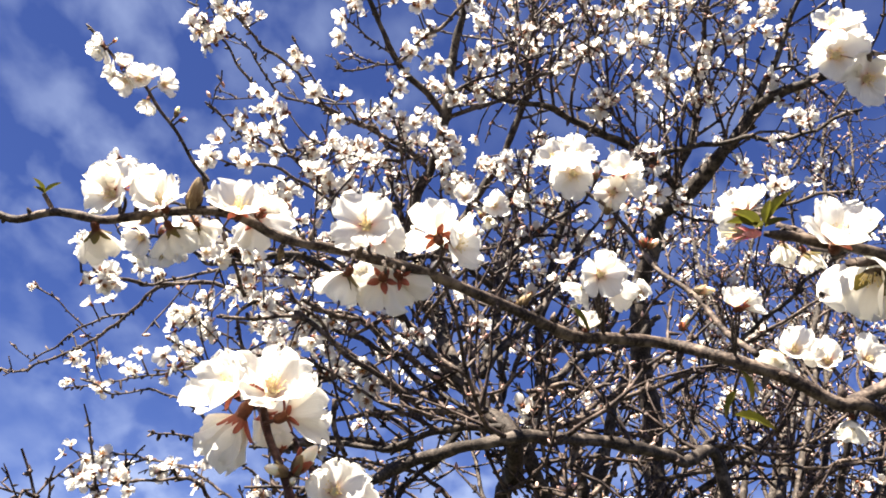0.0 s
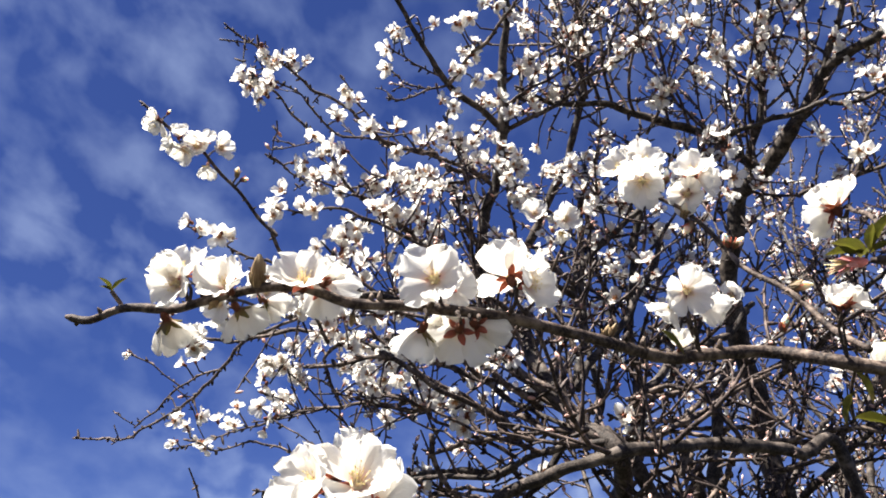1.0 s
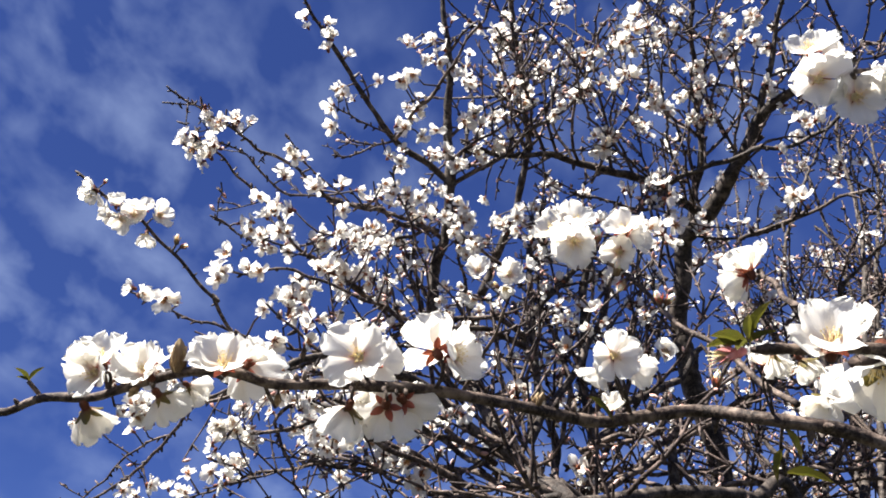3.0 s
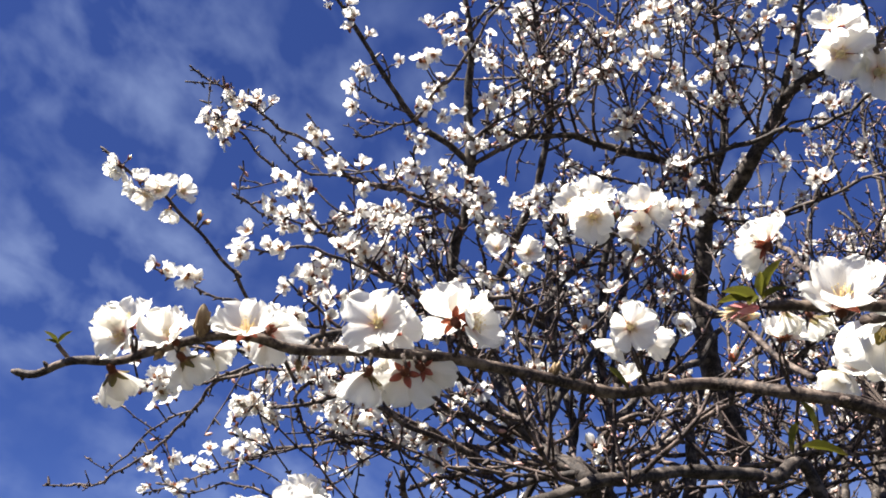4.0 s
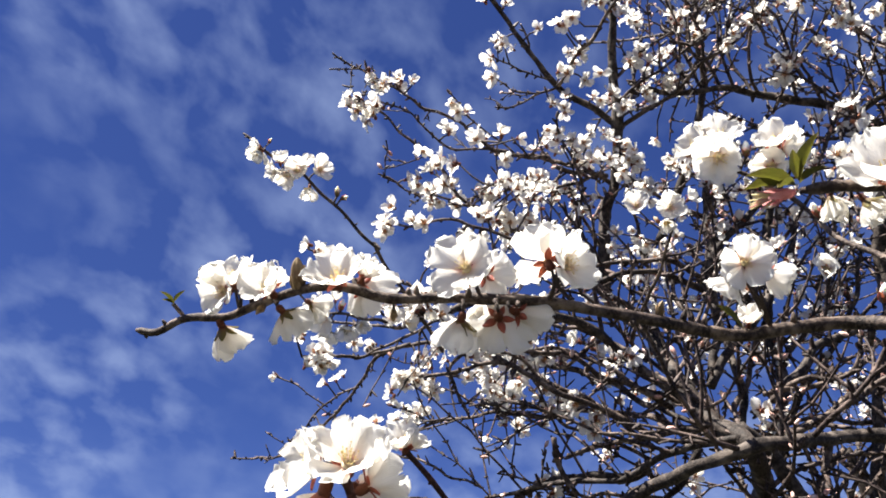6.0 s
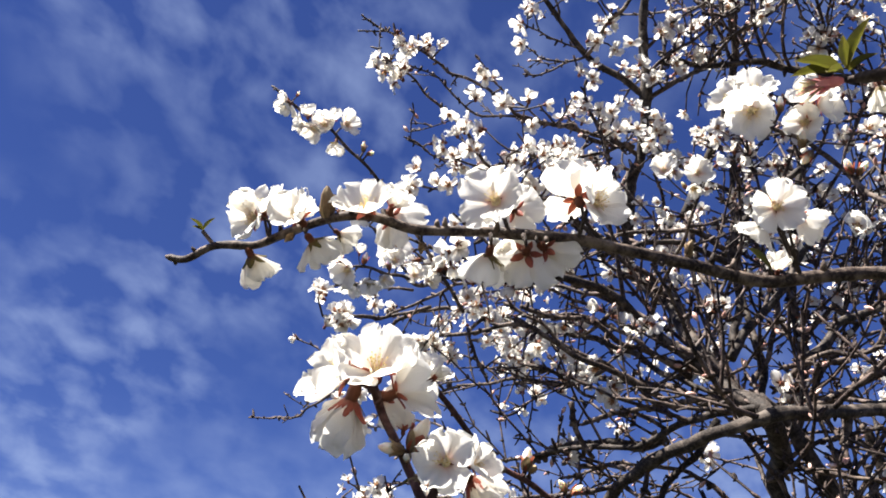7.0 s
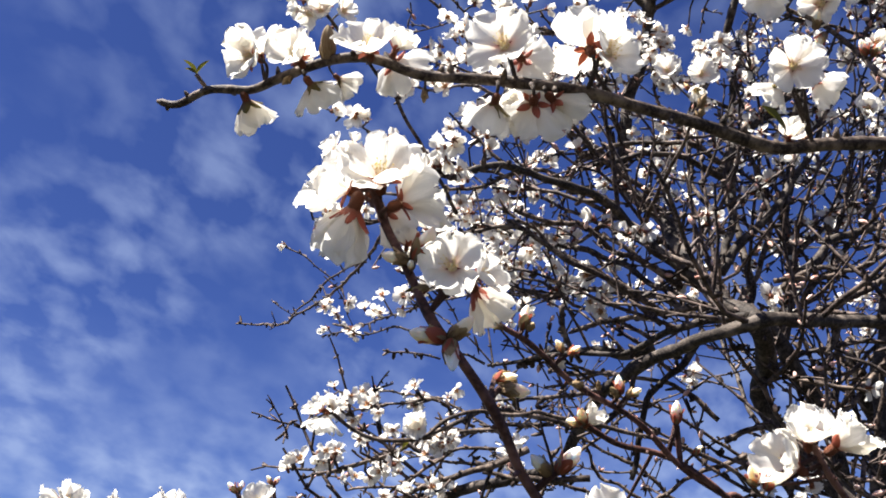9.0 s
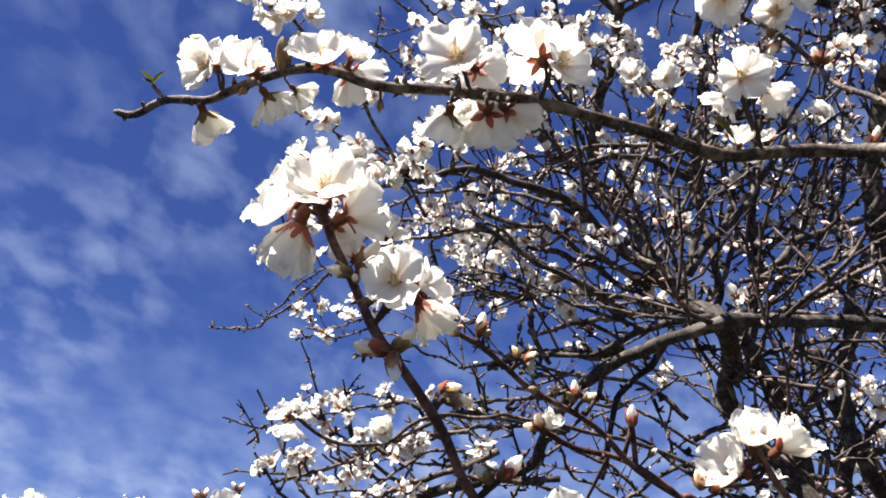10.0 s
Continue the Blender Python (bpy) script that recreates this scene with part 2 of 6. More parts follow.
def petal_mesh(cup, ruffle, notch, seed, across=12, along=11):
    """One petal of unit length along y, rising from its foot; broad, cupped and wavy, with a notched tip."""
    r = np.random.default_rng(seed)
    phase = r.uniform(0, 6.28, 5)
    verts, faces = [], []
    for j in range(along + 1):
        v = j / along
        half = 0.06 + 0.41 * math.sin(min(1.0, v / 0.62) * math.pi / 2) ** 1.0
        if v > 0.62:
            half *= math.sqrt(max(0.0, 1 - ((v - 0.62) / 0.395) ** 2.4))
        for i in range(across + 1):
            u = 2 * i / across - 1
            x = u * half * (1 + 0.07 * v * math.sin(11 * v + 2.5 * (u > 0) + phase[4]))
            edge = abs(u) ** 2
            y = v - notch * v ** 6 * math.exp(-(u / 0.28) ** 2) + 0.03 * v * math.sin(5 * u + phase[0]) + 0.03 * v ** 4 * math.sin(13 * u + phase[4])
            z = cup * (0.42 * half * u * u + 0.20 * v * v) - 0.10 * cup * v
            z += ruffle * v * v * (edge * math.sin(4.5 * v * 2 + phase[1] + 2.5 * u) + 0.5 * math.sin(6 * u + phase[2]))
            z += 0.02 * math.sin(9 * u + phase[3]) * v
            frill = max(edge, v ** 3) ** 2 * v
            z += 0.045 * frill * math.sin(17 * u + phase[0] + 9 * v) * (1 + 0.6 * math.sin(5 * u + phase[1]))
            y += 0.022 * frill * math.sin(21 * u + phase[2])
            x += 0.020 * frill * u * math.sin(26 * v + phase[3])
            verts.append((x, y, z))
    w = across + 1
    for j in range(along):
        for i in range(across):
            faces.append((j * w + i, j * w + i + 1, (j + 1) * w + i + 1, (j + 1) * w + i))
    h = Heap()
    h.add(verts, faces, 0, [(i / across, j / along) for j in range(along + 1) for i in range(across + 1)])
    return h.mesh("petal", PETAL)


PETALS = [petal_mesh(c, f, k, s) for s, (c, f, k) in enumerate([(0.8, 0.07, 0.12), (0.6, 0.10, 0.07), (0.9, 0.06, 0.15), (0.7, 0.11, 0.10), (0.85, 0.08, 0.05), (0.5, 0.08, 0.13), (0.65, 0.12, 0.17)])]
FAR_PETALS = [petal_mesh(c, f, k, s + 20, 4, 4) for s, (c, f, k) in enumerate([(0.7, 0.10, 0.16), (0.5, 0.16, 0.10), (0.9, 0.12, 0.20), (0.3, 0.18, 0.14)])]


def sepal_mesh(skin):
    verts, faces = [], []
    for j in range(5):
        v = j / 4
        half = 0.30 * math.sin(math.pi * (0.25 + 0.72 * v)) + 0.02
        for i in range(5):
            u = i / 2 - 1
            verts.append((u * half, v, 0.12 * u * u - 0.1 * v * v))
    for j in range(4):
        for i in range(4):
            faces.append((j * 5 + i, j * 5 + i + 1, (j + 1) * 5 + i + 1, (j + 1) * 5 + i))
    h = Heap()
    h.add(verts, faces, 0, [(i / 4, j / 4) for j in range(5) for i in range(5)])
    return h.mesh("sepal", skin)


SEPALS = sepal_mesh(SEPAL)
GREEN_SEPALS = sepal_mesh(GREEN_SEPAL)
BUD_SCALE = sepal_mesh(BROWN_BUD)


def stamen_meshes(seed):
    """A tuft of filaments with anthers, in units of the petal's length."""
    r = np.random.default_rng(seed)
    h = Heap()
    for k in range(26):
        a, lean = r.uniform(0, 6.28), r.uniform(0.1, 0.9)
        tall = r.uniform(0.24, 0.50)
        tip = np.array([math.cos(a) * math.sin(lean), math.sin(a) * math.sin(lean), math.cos(lean)]) * tall
        foot = np.array([math.cos(a), math.sin(a), 0]) * 0.07
        bend = (foot + tip) / 2 + np.array([0, 0, 0.05])
        h.tube([foot, bend, tip], [0.012, 0.010, 0.008], 4, 0)
        ball = [tip + d for d in ((0, 0, 0.030), (0.023, 0, 0), (0, 0.023, 0), (-0.023, 0, 0), (0, -0.023, 0), (0, 0, -0.025))]
        h.add(ball, [(0, 1, 2), (0, 2, 3), (0, 3, 4), (0, 4, 1), (5, 2, 1), (5, 3, 2), (5, 4, 3), (5, 1, 4)], 1)
    h.tube([(0, 0, 0.0), (0, 0, 0.045), (0, 0, 0.075)], [0.15, 0.15, 0.06], 10, 0)
    return h.mesh("stamen_tuft", FILAMENT, ANTHER)


STAMENS = [stamen_meshes(s) for s in (3, 4, 5)]


def cup_heap(h, sides=10, slot=0, k=0.9):
    """The calyx cup below a flower, foot at z = -0.34, mouth at z = 0.02."""
    line = [(0, 0, z * k) for z in (-0.36, -0.33, -0.26, -0.16, -0.06, 0.02)]
    h.tube(line, [r * k for r in (0.05, 0.10, 0.145, 0.15, 0.14, 0.15)], sides, slot)


def nearest_on(line, p):
    d = np.linalg.norm(line - np.array(p), axis=1)
    return line[int(d.argmin())]


LINES = {}


def flowering_branch(label, points, r0, r1, skin=None):
    """A near branch: a knobby tapered tube through the points, from its tip to its foot."""
    skin = skin or (RED_BARK if "red" in label else GREY_BARK)
    line = smooth_line(points, 0.004)
    n = len(line)
    base = line[0].copy()
    run = np.r_[0, np.cumsum(np.linalg.norm(np.diff(line, axis=0), axis=1))]
    radii = r0 + (r1 - r0) * np.minimum(1, run / min(run[-1], 0.62))
    for knot in np.arange(0.012, run[-1], 0.031):
        knot = knot + rng.uniform(-0.009, 0.009)
        radii = radii * (1 + rng.uniform(0.04, 0.16) * np.exp(-((run - knot) / 0.0045) ** 2))
    wob = np.array([[math.sin(s * 95 + k), math.sin(s * 71 + 2 * k), math.cos(s * 83 + k)] for k, s in ((r0 * 9e3, s) for s in run)]) * 0.0010
    line = line + wob
    top = tagged(new("flowering_branch"), label, "branch", "near flowering branches")
    top.location = base
    h = Heap()
    tipped = radii.copy()
    tipped[0] *= 0.45
    h.tube(line - base, tipped, 10, 0, 0.05)
    # bud scars and spurs
    for knot in np.arange(0.01, min(run[-1], 0.75), 0.017):
        i = int(np.searchsorted(run, knot + rng.uniform(-0.01, 0.01)))
        i = min(max(i, 1), n - 2)
        out = np.cross(line[i + 1] - line[i - 1], rng.normal(size=3))
        out /= np.linalg.norm(out)
        r = radii[i]
        size = rng.uniform(0.6, 2.2) * r
        h.tube([line[i] - base + out * r * 0.6, line[i] - base + out * (r + size * 0.5), line[i] - base + out * (r + size)], [r * 0.65, r * 0.50, r * 0.2], 6)
    part("stem", h.mesh("stem", skin), top)
    LINES[top.name] = (line, radii, skin)
    return top


def stalk(branch, foot, end, radius):
    skin = LINES[branch.name][2]
    base = np.array(branch.location)
    a, b = np.array(foot) - base, np.array(end) - base
    h = Heap()
    h.tube(smooth_line([a, (a + b) / 2 + rng.normal(size=3) * 0.002, b], 0.004), radius, 7, 0, 0.08)
    part("stalk", h.mesh("stalk", skin), branch)


def bloom(branch, place, way, size, openness, foot=None):
    """An open blossom: its calyx and stalk as one part, with petals, sepals and stamens under it."""
    line, radii, skin = LINES[branch.name]
    base = np.array(branch.location)
    k = size * 0.46                      # a petal's length
    m = facing(np.array(place) - base, way, rng.uniform(0, 6.28), k)
    h = Heap()
    cup_heap(h)
    back = np.array((m.inverted() @ Vector(nearest_on(line, foot if foot is not None else np.array(place) - 0.25 * size * np.array(way)) - base))[:])
    start = np.array((0, 0, -0.34))
    reach = np.linalg.norm(back - start)
    mid = start + (0, 0, -min(0.35, 0.4 * reach)) if reach > 0.15 else (start + back) / 2
    h.tube(smooth_line([start, mid * 0.7 + back * 0.3, back], 0.12), np.linspace(0.048, 0.072, len(smooth_line([start, mid * 0.7 + back * 0.3, back], 0.12))), 7, 1, 0.06)
    cup = part("blossom", h.mesh("calyx", CALYX, skin), branch, at=m)
    rise = radians(82 - 72 * openness)
    droops = way[2] < -0.2 and way[1] > -0.35 and skin is GREY_BARK
    for i in range(5):
        a = i * 2 * math.pi / 5 + rng.normal() * 0.10
        tilt = rise + rng.normal() * radians(9)
        s = rng.uniform(0.86, 1.10)
        mm = Matrix.Rotation(a, 4, "Z") @ Matrix.Translation((0, 0.13, 0.015 + 0.012 * (i % 2))) @ Matrix.Rotation(tilt, 4, "X") @ Matrix.Rotation(rng.normal() * 0.14, 4, "Y") @ Matrix.Diagonal((s * 1.08, s, s, 1))
        part("petal", PETALS[int(rng.integers(len(PETALS)))], cup, at=mm)
        mm = Matrix.Rotation(a + 0.63, 4, "Z") @ Matrix.Translation((0, 0.12, -0.02)) @ Matrix.Rotation(rise * 0.98 - (0.0 if droops else 0.48 if openness > 0.48 else 0.15) * openness + rng.normal() * 0.13, 4, "X") @ Matrix.Scale((0.48 if droops else 0.42 if openness < 0.48 else 0.34) * rng.uniform(0.85, 1.15), 4)
        part("sepal", GREEN_SEPALS if droops else SEPALS, cup, at=mm)
    part("stamen_tuft", STAMENS[int(rng.integers(3))], cup, at=Matrix.Diagonal((0.6 + 0.5 * openness, 0.6 + 0.5 * openness, 1.05, 1)))


def bud(branch, place, way, length, white):
    """A closed bud: scales below, folded petals above as far as it has opened."""
    base = np.array(branch.location)
    line, radii, skin = LINES[branch.name]
    length = length * 0.82
    m = facing(np.array(place) - base, way, rng.uniform(0, 6.28), length)
    h = Heap()
    back = np.array((m.inverted() @ Vector(nearest_on(line, place) - base))[:])
    if 0.1 < np.linalg.norm(back) < 3:
        h.tube([back, back * 0.4, (0, 0, 0.06)], [0.11, 0.10, 0.11], 7, 1)
    n, sides = 11, 20
    zs, turn = np.linspace(0, 1, n), np.arange(sides) * 2 * np.pi / sides
    fat = 0.21 * np.sin(np.pi * np.clip(0.10 + 0.87 * zs ** 1.1, 0, 0.985)) ** 0.75
    lobes = 1 + (0.12 * np.cos(5 * turn[None, :] + 2.6 * zs[:, None] + rng.uniform(0, 6)) + 0.07 * np.cos(3 * turn[None, :] - 3.1 * zs[:, None] + rng.uniform(0, 6))) * np.sqrt(zs)[:, None]
    rings = np.stack([fat[:, None] * lobes * np.cos(turn) + 0.05 * np.sin(2 * zs)[:, None], fat[:, None] * lobes * np.sin(turn), np.repeat(zs[:, None], sides, 1)], axis=-1)
    i, j = np.arange(n - 1)[:, None] * sides, np.arange(sides)
    quads = np.stack([i + j, i + (j + 1) % sides, i + sides + (j + 1) % sides, i + sides + j], axis=-1).reshape(-1, 4)
    sheet = np.stack([np.tile(j / sides, n), np.repeat(zs, sides)], axis=1)
    h.add(rings.reshape(-1, 3), quads, 0, sheet)
    skin_of = BROWN_BUD if white < 0.12 else CREAM_BUD if white < 0.5 else WHITE_BUD
    body = part("bud", h.mesh("bud", skin_of, skin), branch, at=m)
    count = 5
    for i in range(count):
        mm = Matrix.Rotation(i * 6.283 / count + rng.normal() * 0.25, 4, "Z") @ Matrix.Translation((0, 0.13, 0.02)) @ Matrix.Rotation(radians(76 + 4 * rng.normal()), 4, "X") @ Matrix.Diagonal((0.70, rng.uniform(0.50, 0.74), 0.62, 1))
        part("scale", BUD_SCALE if white < 0.3 or i % 2 else SEPALS, body, at=mm)


def leaf_mesh():
    verts, faces = [], []
    n = 9
    for j in range(n + 1):
        v = j / n
        half = 0.5 * math.sin(math.pi * v ** 0.85) ** 0.9 + 0.015
        for i in range(7):
            u = i / 3 - 1
            verts.append((u * half, v, 0.35 * abs(u) * half - 0.18 * v * v + 0.012 * math.sin(14 * v + 3 * u)))
    for j in range(n):
        for i in range(6):
            faces.append((j * 7 + i, j * 7 + i + 1, (j + 1) * 7 + i + 1, (j + 1) * 7 + i))
    h = Heap()
    h.add(verts, faces, 0, [(i / 6, j / n) for j in range(n + 1) for i in range(7)])
    return h.mesh("leaf", LEAF)


LEAVES = leaf_mesh()


def leaf(branch, place, way, length, width):
    base = np.array(branch.location)
    q = Vector(way).to_track_quat("Y", "Z")
    part("leaf", LEAVES, branch, at=Matrix.LocRotScale(Vector(place) - Vector(base), q, (length * width, length, length)))


def spent_flower(branch, place, way, length):
    """A flower that has dropped its petals: a pink calyx with drying stamens."""
    base = np.array(branch.location)
    m = facing(np.array(place) - base, way, 0.4, length)
    h = Heap()
    h.tube([(0, 0, z) for z in (-0.1, 0.05, 0.22, 0.40, 0.52)], [0.10, 0.17, 0.21, 0.20, 0.14], 9, 0, 0.10)
    for k in range(5):
        a = k * 1.257 + 0.3
        side = np.array((math.cos(a), math.sin(a), 0))
        across = np.array((-side[1], side[0], 0)) * 0.13
        foot, mid, tip = side * 0.18 + (0, 0, 0.36), side * 0.30 + (0, 0, 0.66), side * 0.36 + (0, 0, 0.98)
        h.add([foot - across, foot + across, mid + across, mid - across, tip + across * 0.3, tip - across * 0.3], [(0, 1, 2, 3), (3, 2, 4, 5)], 0, [(0, 0), (1, 0), (1, 0.5), (0, 0.5), (0.7, 1), (0.3, 1)])
    for k in range(30):
        a, lean = rng.uniform(0, 6.28), rng.uniform(0.05, 0.55)
        d = np.array([math.cos(a) * math.sin(lean), math.sin(a) * math.sin(lean), math.cos(lean)])
        h.tube([(0, 0, 0.4), d * 0.5 + (0, 0, 0.45), d * rng.uniform(0.8, 1.2) + (0, 0, 0.42)], [0.035, 0.030, 0.022], 4, 1 if k % 4 else 0)
    part("spent_flower", h.mesh("spent_flower", PINK, FILAMENT), branch, "pink withered flower with cream stamens", at=m)

# ---- ground ----
def make_ground():
    h = Heap()
    radii = [0, 2, 4, 8, 16, 40, 120, 400, 1500, 4000]
    verts, faces = [(0, 0, 0)], []
    for j, r in enumerate(radii[1:]):
        for i in range(32):
            a = i * math.pi / 16
            verts.append((r * math.cos(a), r * math.sin(a), 0.03 * noise.noise((r * math.cos(a), r * math.sin(a), 0)) if r < 50 else 0))
    for i in range(32):
        faces.append((0, 1 + i, 1 + (i + 1) % 32))
    for j in range(len(radii) - 2):
        for i in range(32):
            k = (i + 1) % 32
            faces.append((1 + j * 32 + i, 1 + (j + 1) * 32 + i, 1 + (j + 1) * 32 + k, 1 + j * 32 + k))
    h.add(verts, faces)
    tagged(new("ground", h.mesh("ground", SOIL)), "bare orchard soil with patches of short grass", "ground", kind="structure")


make_ground()

# ---- the almond tree behind ----
ROOT = np.array((0.36, 1.36, 0.0))
tree = tagged(new("almond_tree"), "leafless almond tree in full white blossom with dark tangled limbs", "tree")
tree.location = ROOT
trunk = Heap()
rise = smooth_line([(0.03, 0.02, -0.05), (0.02, 0.0, 0.25), (-0.01, 0.01, 0.7), (0, 0, 1.0), (0, 0, 1.2)], 0.03)
trunk.tube(rise, np.interp(rise[:, 2], [-0.05, 0.05, 0.3, 1.0, 1.2], [0.17, 0.13, 0.095, 0.085, 0.06]), 18, 0, 0.05)
part("trunk", trunk.mesh("trunk", LIMB_BARK), tree)

TWIGS = Heap()
BLOOM = 0.21               # share of the spurs that are in flower
SITES = []                # where far blossoms sit: place, facing, size
tw = np.random.default_rng(5)


def unit(v):
    return v / (np.linalg.norm(v) + 1e-12)


SPURS = []


def spurs(line, radius, every):
    """Short thorny spurs along a twig."""
    run = np.r_[0, np.cumsum(np.linalg.norm(np.diff(line, axis=0), axis=1))]
    at = np.arange(every * 0.6, run[-1], every)
    n = len(at)
    i = np.minimum(len(line) - 2, np.searchsorted(run, at + tw.uniform(-0.3, 0.3, n) * every))
    ahead = line[i + 1] - line[i]
    ahead /= np.linalg.norm(ahead, axis=1)[:, None] + 1e-12
    way = tw.normal(size=(n, 3))
    way = way / np.linalg.norm(way, axis=1)[:, None] + 0.8 * ahead
    way /= np.linalg.norm(way, axis=1)[:, None]
    SPURS.append((line[i], way, tw.uniform(0.004, 0.011, n) + 0.009 * (tw.uniform(size=n) < 0.10), radius * tw.uniform(1.2, 2.3, n)))


def plant_spurs():
    foot, way, long, radius = (np.concatenate(x) for x in zip(*SPURS))
    n = len(foot)
    side = np.cross(way, (0.3, 0.5, 0.8))
    side /= np.linalg.norm(side, axis=1)[:, None]
    over = np.cross(way, side)
    rings = []
    for s, r in ((0.0, 0.9), (0.6, 0.85), (1.0, 0.45)):
        middle = foot + way * (long * s)[:, None] + (tw.normal(size=(n, 3)) * 0.0012 if s == 0.55 else 0)
        for a in (0.0, 2.094, 4.189):
            rings.append(middle + (side * math.cos(a) + over * math.sin(a)) * (radius * r)[:, None])
    verts = np.stack(rings, axis=1).reshape(-1, 3)
    quads = np.array([(r + j, r + (j + 1) % 3, r + 3 + (j + 1) % 3, r + 3 + j) for r in (0, 3) for j in range(3)])
    TWIGS.add(verts, (np.arange(n)[:, None, None] * 9 + quads).reshape(-1, 4))


def flowers_on(line, per_metre):
    run = np.r_[0, np.cumsum(np.linalg.norm(np.diff(line, axis=0), axis=1))]
    for k in range(tw.poisson(per_metre * BLOOM * 0.8 * run[-1])):
        i = int(np.searchsorted(run, run[-1] * tw.uniform(0.1, 1.0) ** 0.8))
        i = min(max(i, 1), len(line) - 1)
        if line[i][2] < 2.0 + 0.12 * (line[i][0] > 0) + 0.1 * tw.normal() and line[i][0] > -0.25 and tw.uniform() < 0.55:
            continue      # the inner crown low down is bare
        if line[i][0] > 0.33 and tw.uniform() < 0.45:
            continue      # fewer are open on the side away from the sun
        for m in range(int(tw.choice((1, 2, 3, 4, 5)))):
            way = unit(unit(tw.normal(size=3)) + np.array((0, -0.15, 0.35)))
            SITES.append((line[i] + way * 0.009 + tw.normal(size=3) * 0.006, way, tw.uniform(0.020, 0.035)))


def buds_on(line, per_metre):
    """Small unopened buds on the spurs."""
    run = np.r_[0, np.cumsum(np.linalg.norm(np.diff(line, axis=0), axis=1))]
    for k in range(tw.poisson(per_metre * run[-1])):
        i = min(len(line) - 1, int(np.searchsorted(run, run[-1] * tw.uniform(0.1, 1.0))))
        way = unit(unit(tw.normal(size=3)) + np.array((0, 0, 0.5)))
        long = tw.uniform(0.006, 0.012)
        TWIGS.tube([line[i] + way * long * s for s in (0.1, 0.45, 0.8, 1.15)], [0.0012, long * 0.26, long * 0.24, 0.0006], 5, 1, caps=False)


def twig(start, way, length, r, level, blossom):
    """A wandering twig that turns towards the light, with side twigs and spurs."""
    pts, d = [start], unit(way)
    n = max(4, int(length / 0.03))
    bend = tw.normal(size=3) * 0.10
    for i in range(n):
        d = unit(d + bend * 0.5 + tw.normal(size=3) * 0.17 + np.array((0, 0, 0.05)))
        pts.append(pts[-1] + d * length / n)
    pts = np.array(pts)
    TWIGS.tube(pts, np.linspace(r, max(0.0012, r * 0.5), len(pts)), 4 if level else 5, caps=False)
    spurs(pts, max(0.0011, r * 0.65), 0.014)
    flowers_on(pts, blossom)
    buds_on(pts, 5 + blossom * 0.5)
    if level < 2 and length > 0.07:
        for k in range(tw.poisson(length * (9.5 if level == 0 else 6))):
            i = int(tw.integers(1, n))
            side = unit(np.cross(d, tw.normal(size=3)))
            twig(pts[i], unit(side + 0.7 * unit(pts[i] - pts[i - 1]) + np.array((0, 0, 0.2))), length * tw.uniform(0.25, 0.6), r * 0.66, level + 1, blossom)


BOUGH_LINES = []


def spray(places, size=0.031):
    """Blossoms of about that size, each on a short shoot from the nearest limb."""
    every = np.vstack(BOUGH_LINES)
    for p in places:
        p = np.array(p)
        gap = np.linalg.norm(every - p, axis=1)
        foot = every[int(gap.argmin())]
        way = unit(unit(p - foot + 1e-6) * 0.4 + unit(tw.normal(size=3)) * 0.8 + np.array((0.0, -0.6, 0.1)))
        if gap.min() < 0.25:
            TWIGS.tube([foot, foot * 0.5 + p * 0.5 + tw.normal(size=3) * 0.1 * gap.min(), p - way * 0.004], [0.0018, 0.0015, 0.0012], 5, caps=False)
        SITES.append((p, way, size * tw.uniform(0.84, 1.16)))
        if tw.uniform() < 0.5:
            SITES.append((p + tw.normal(size=3) * 0.010, unit(way + tw.normal(size=3) * 0.8), size * tw.uniform(0.65, 1.03)))


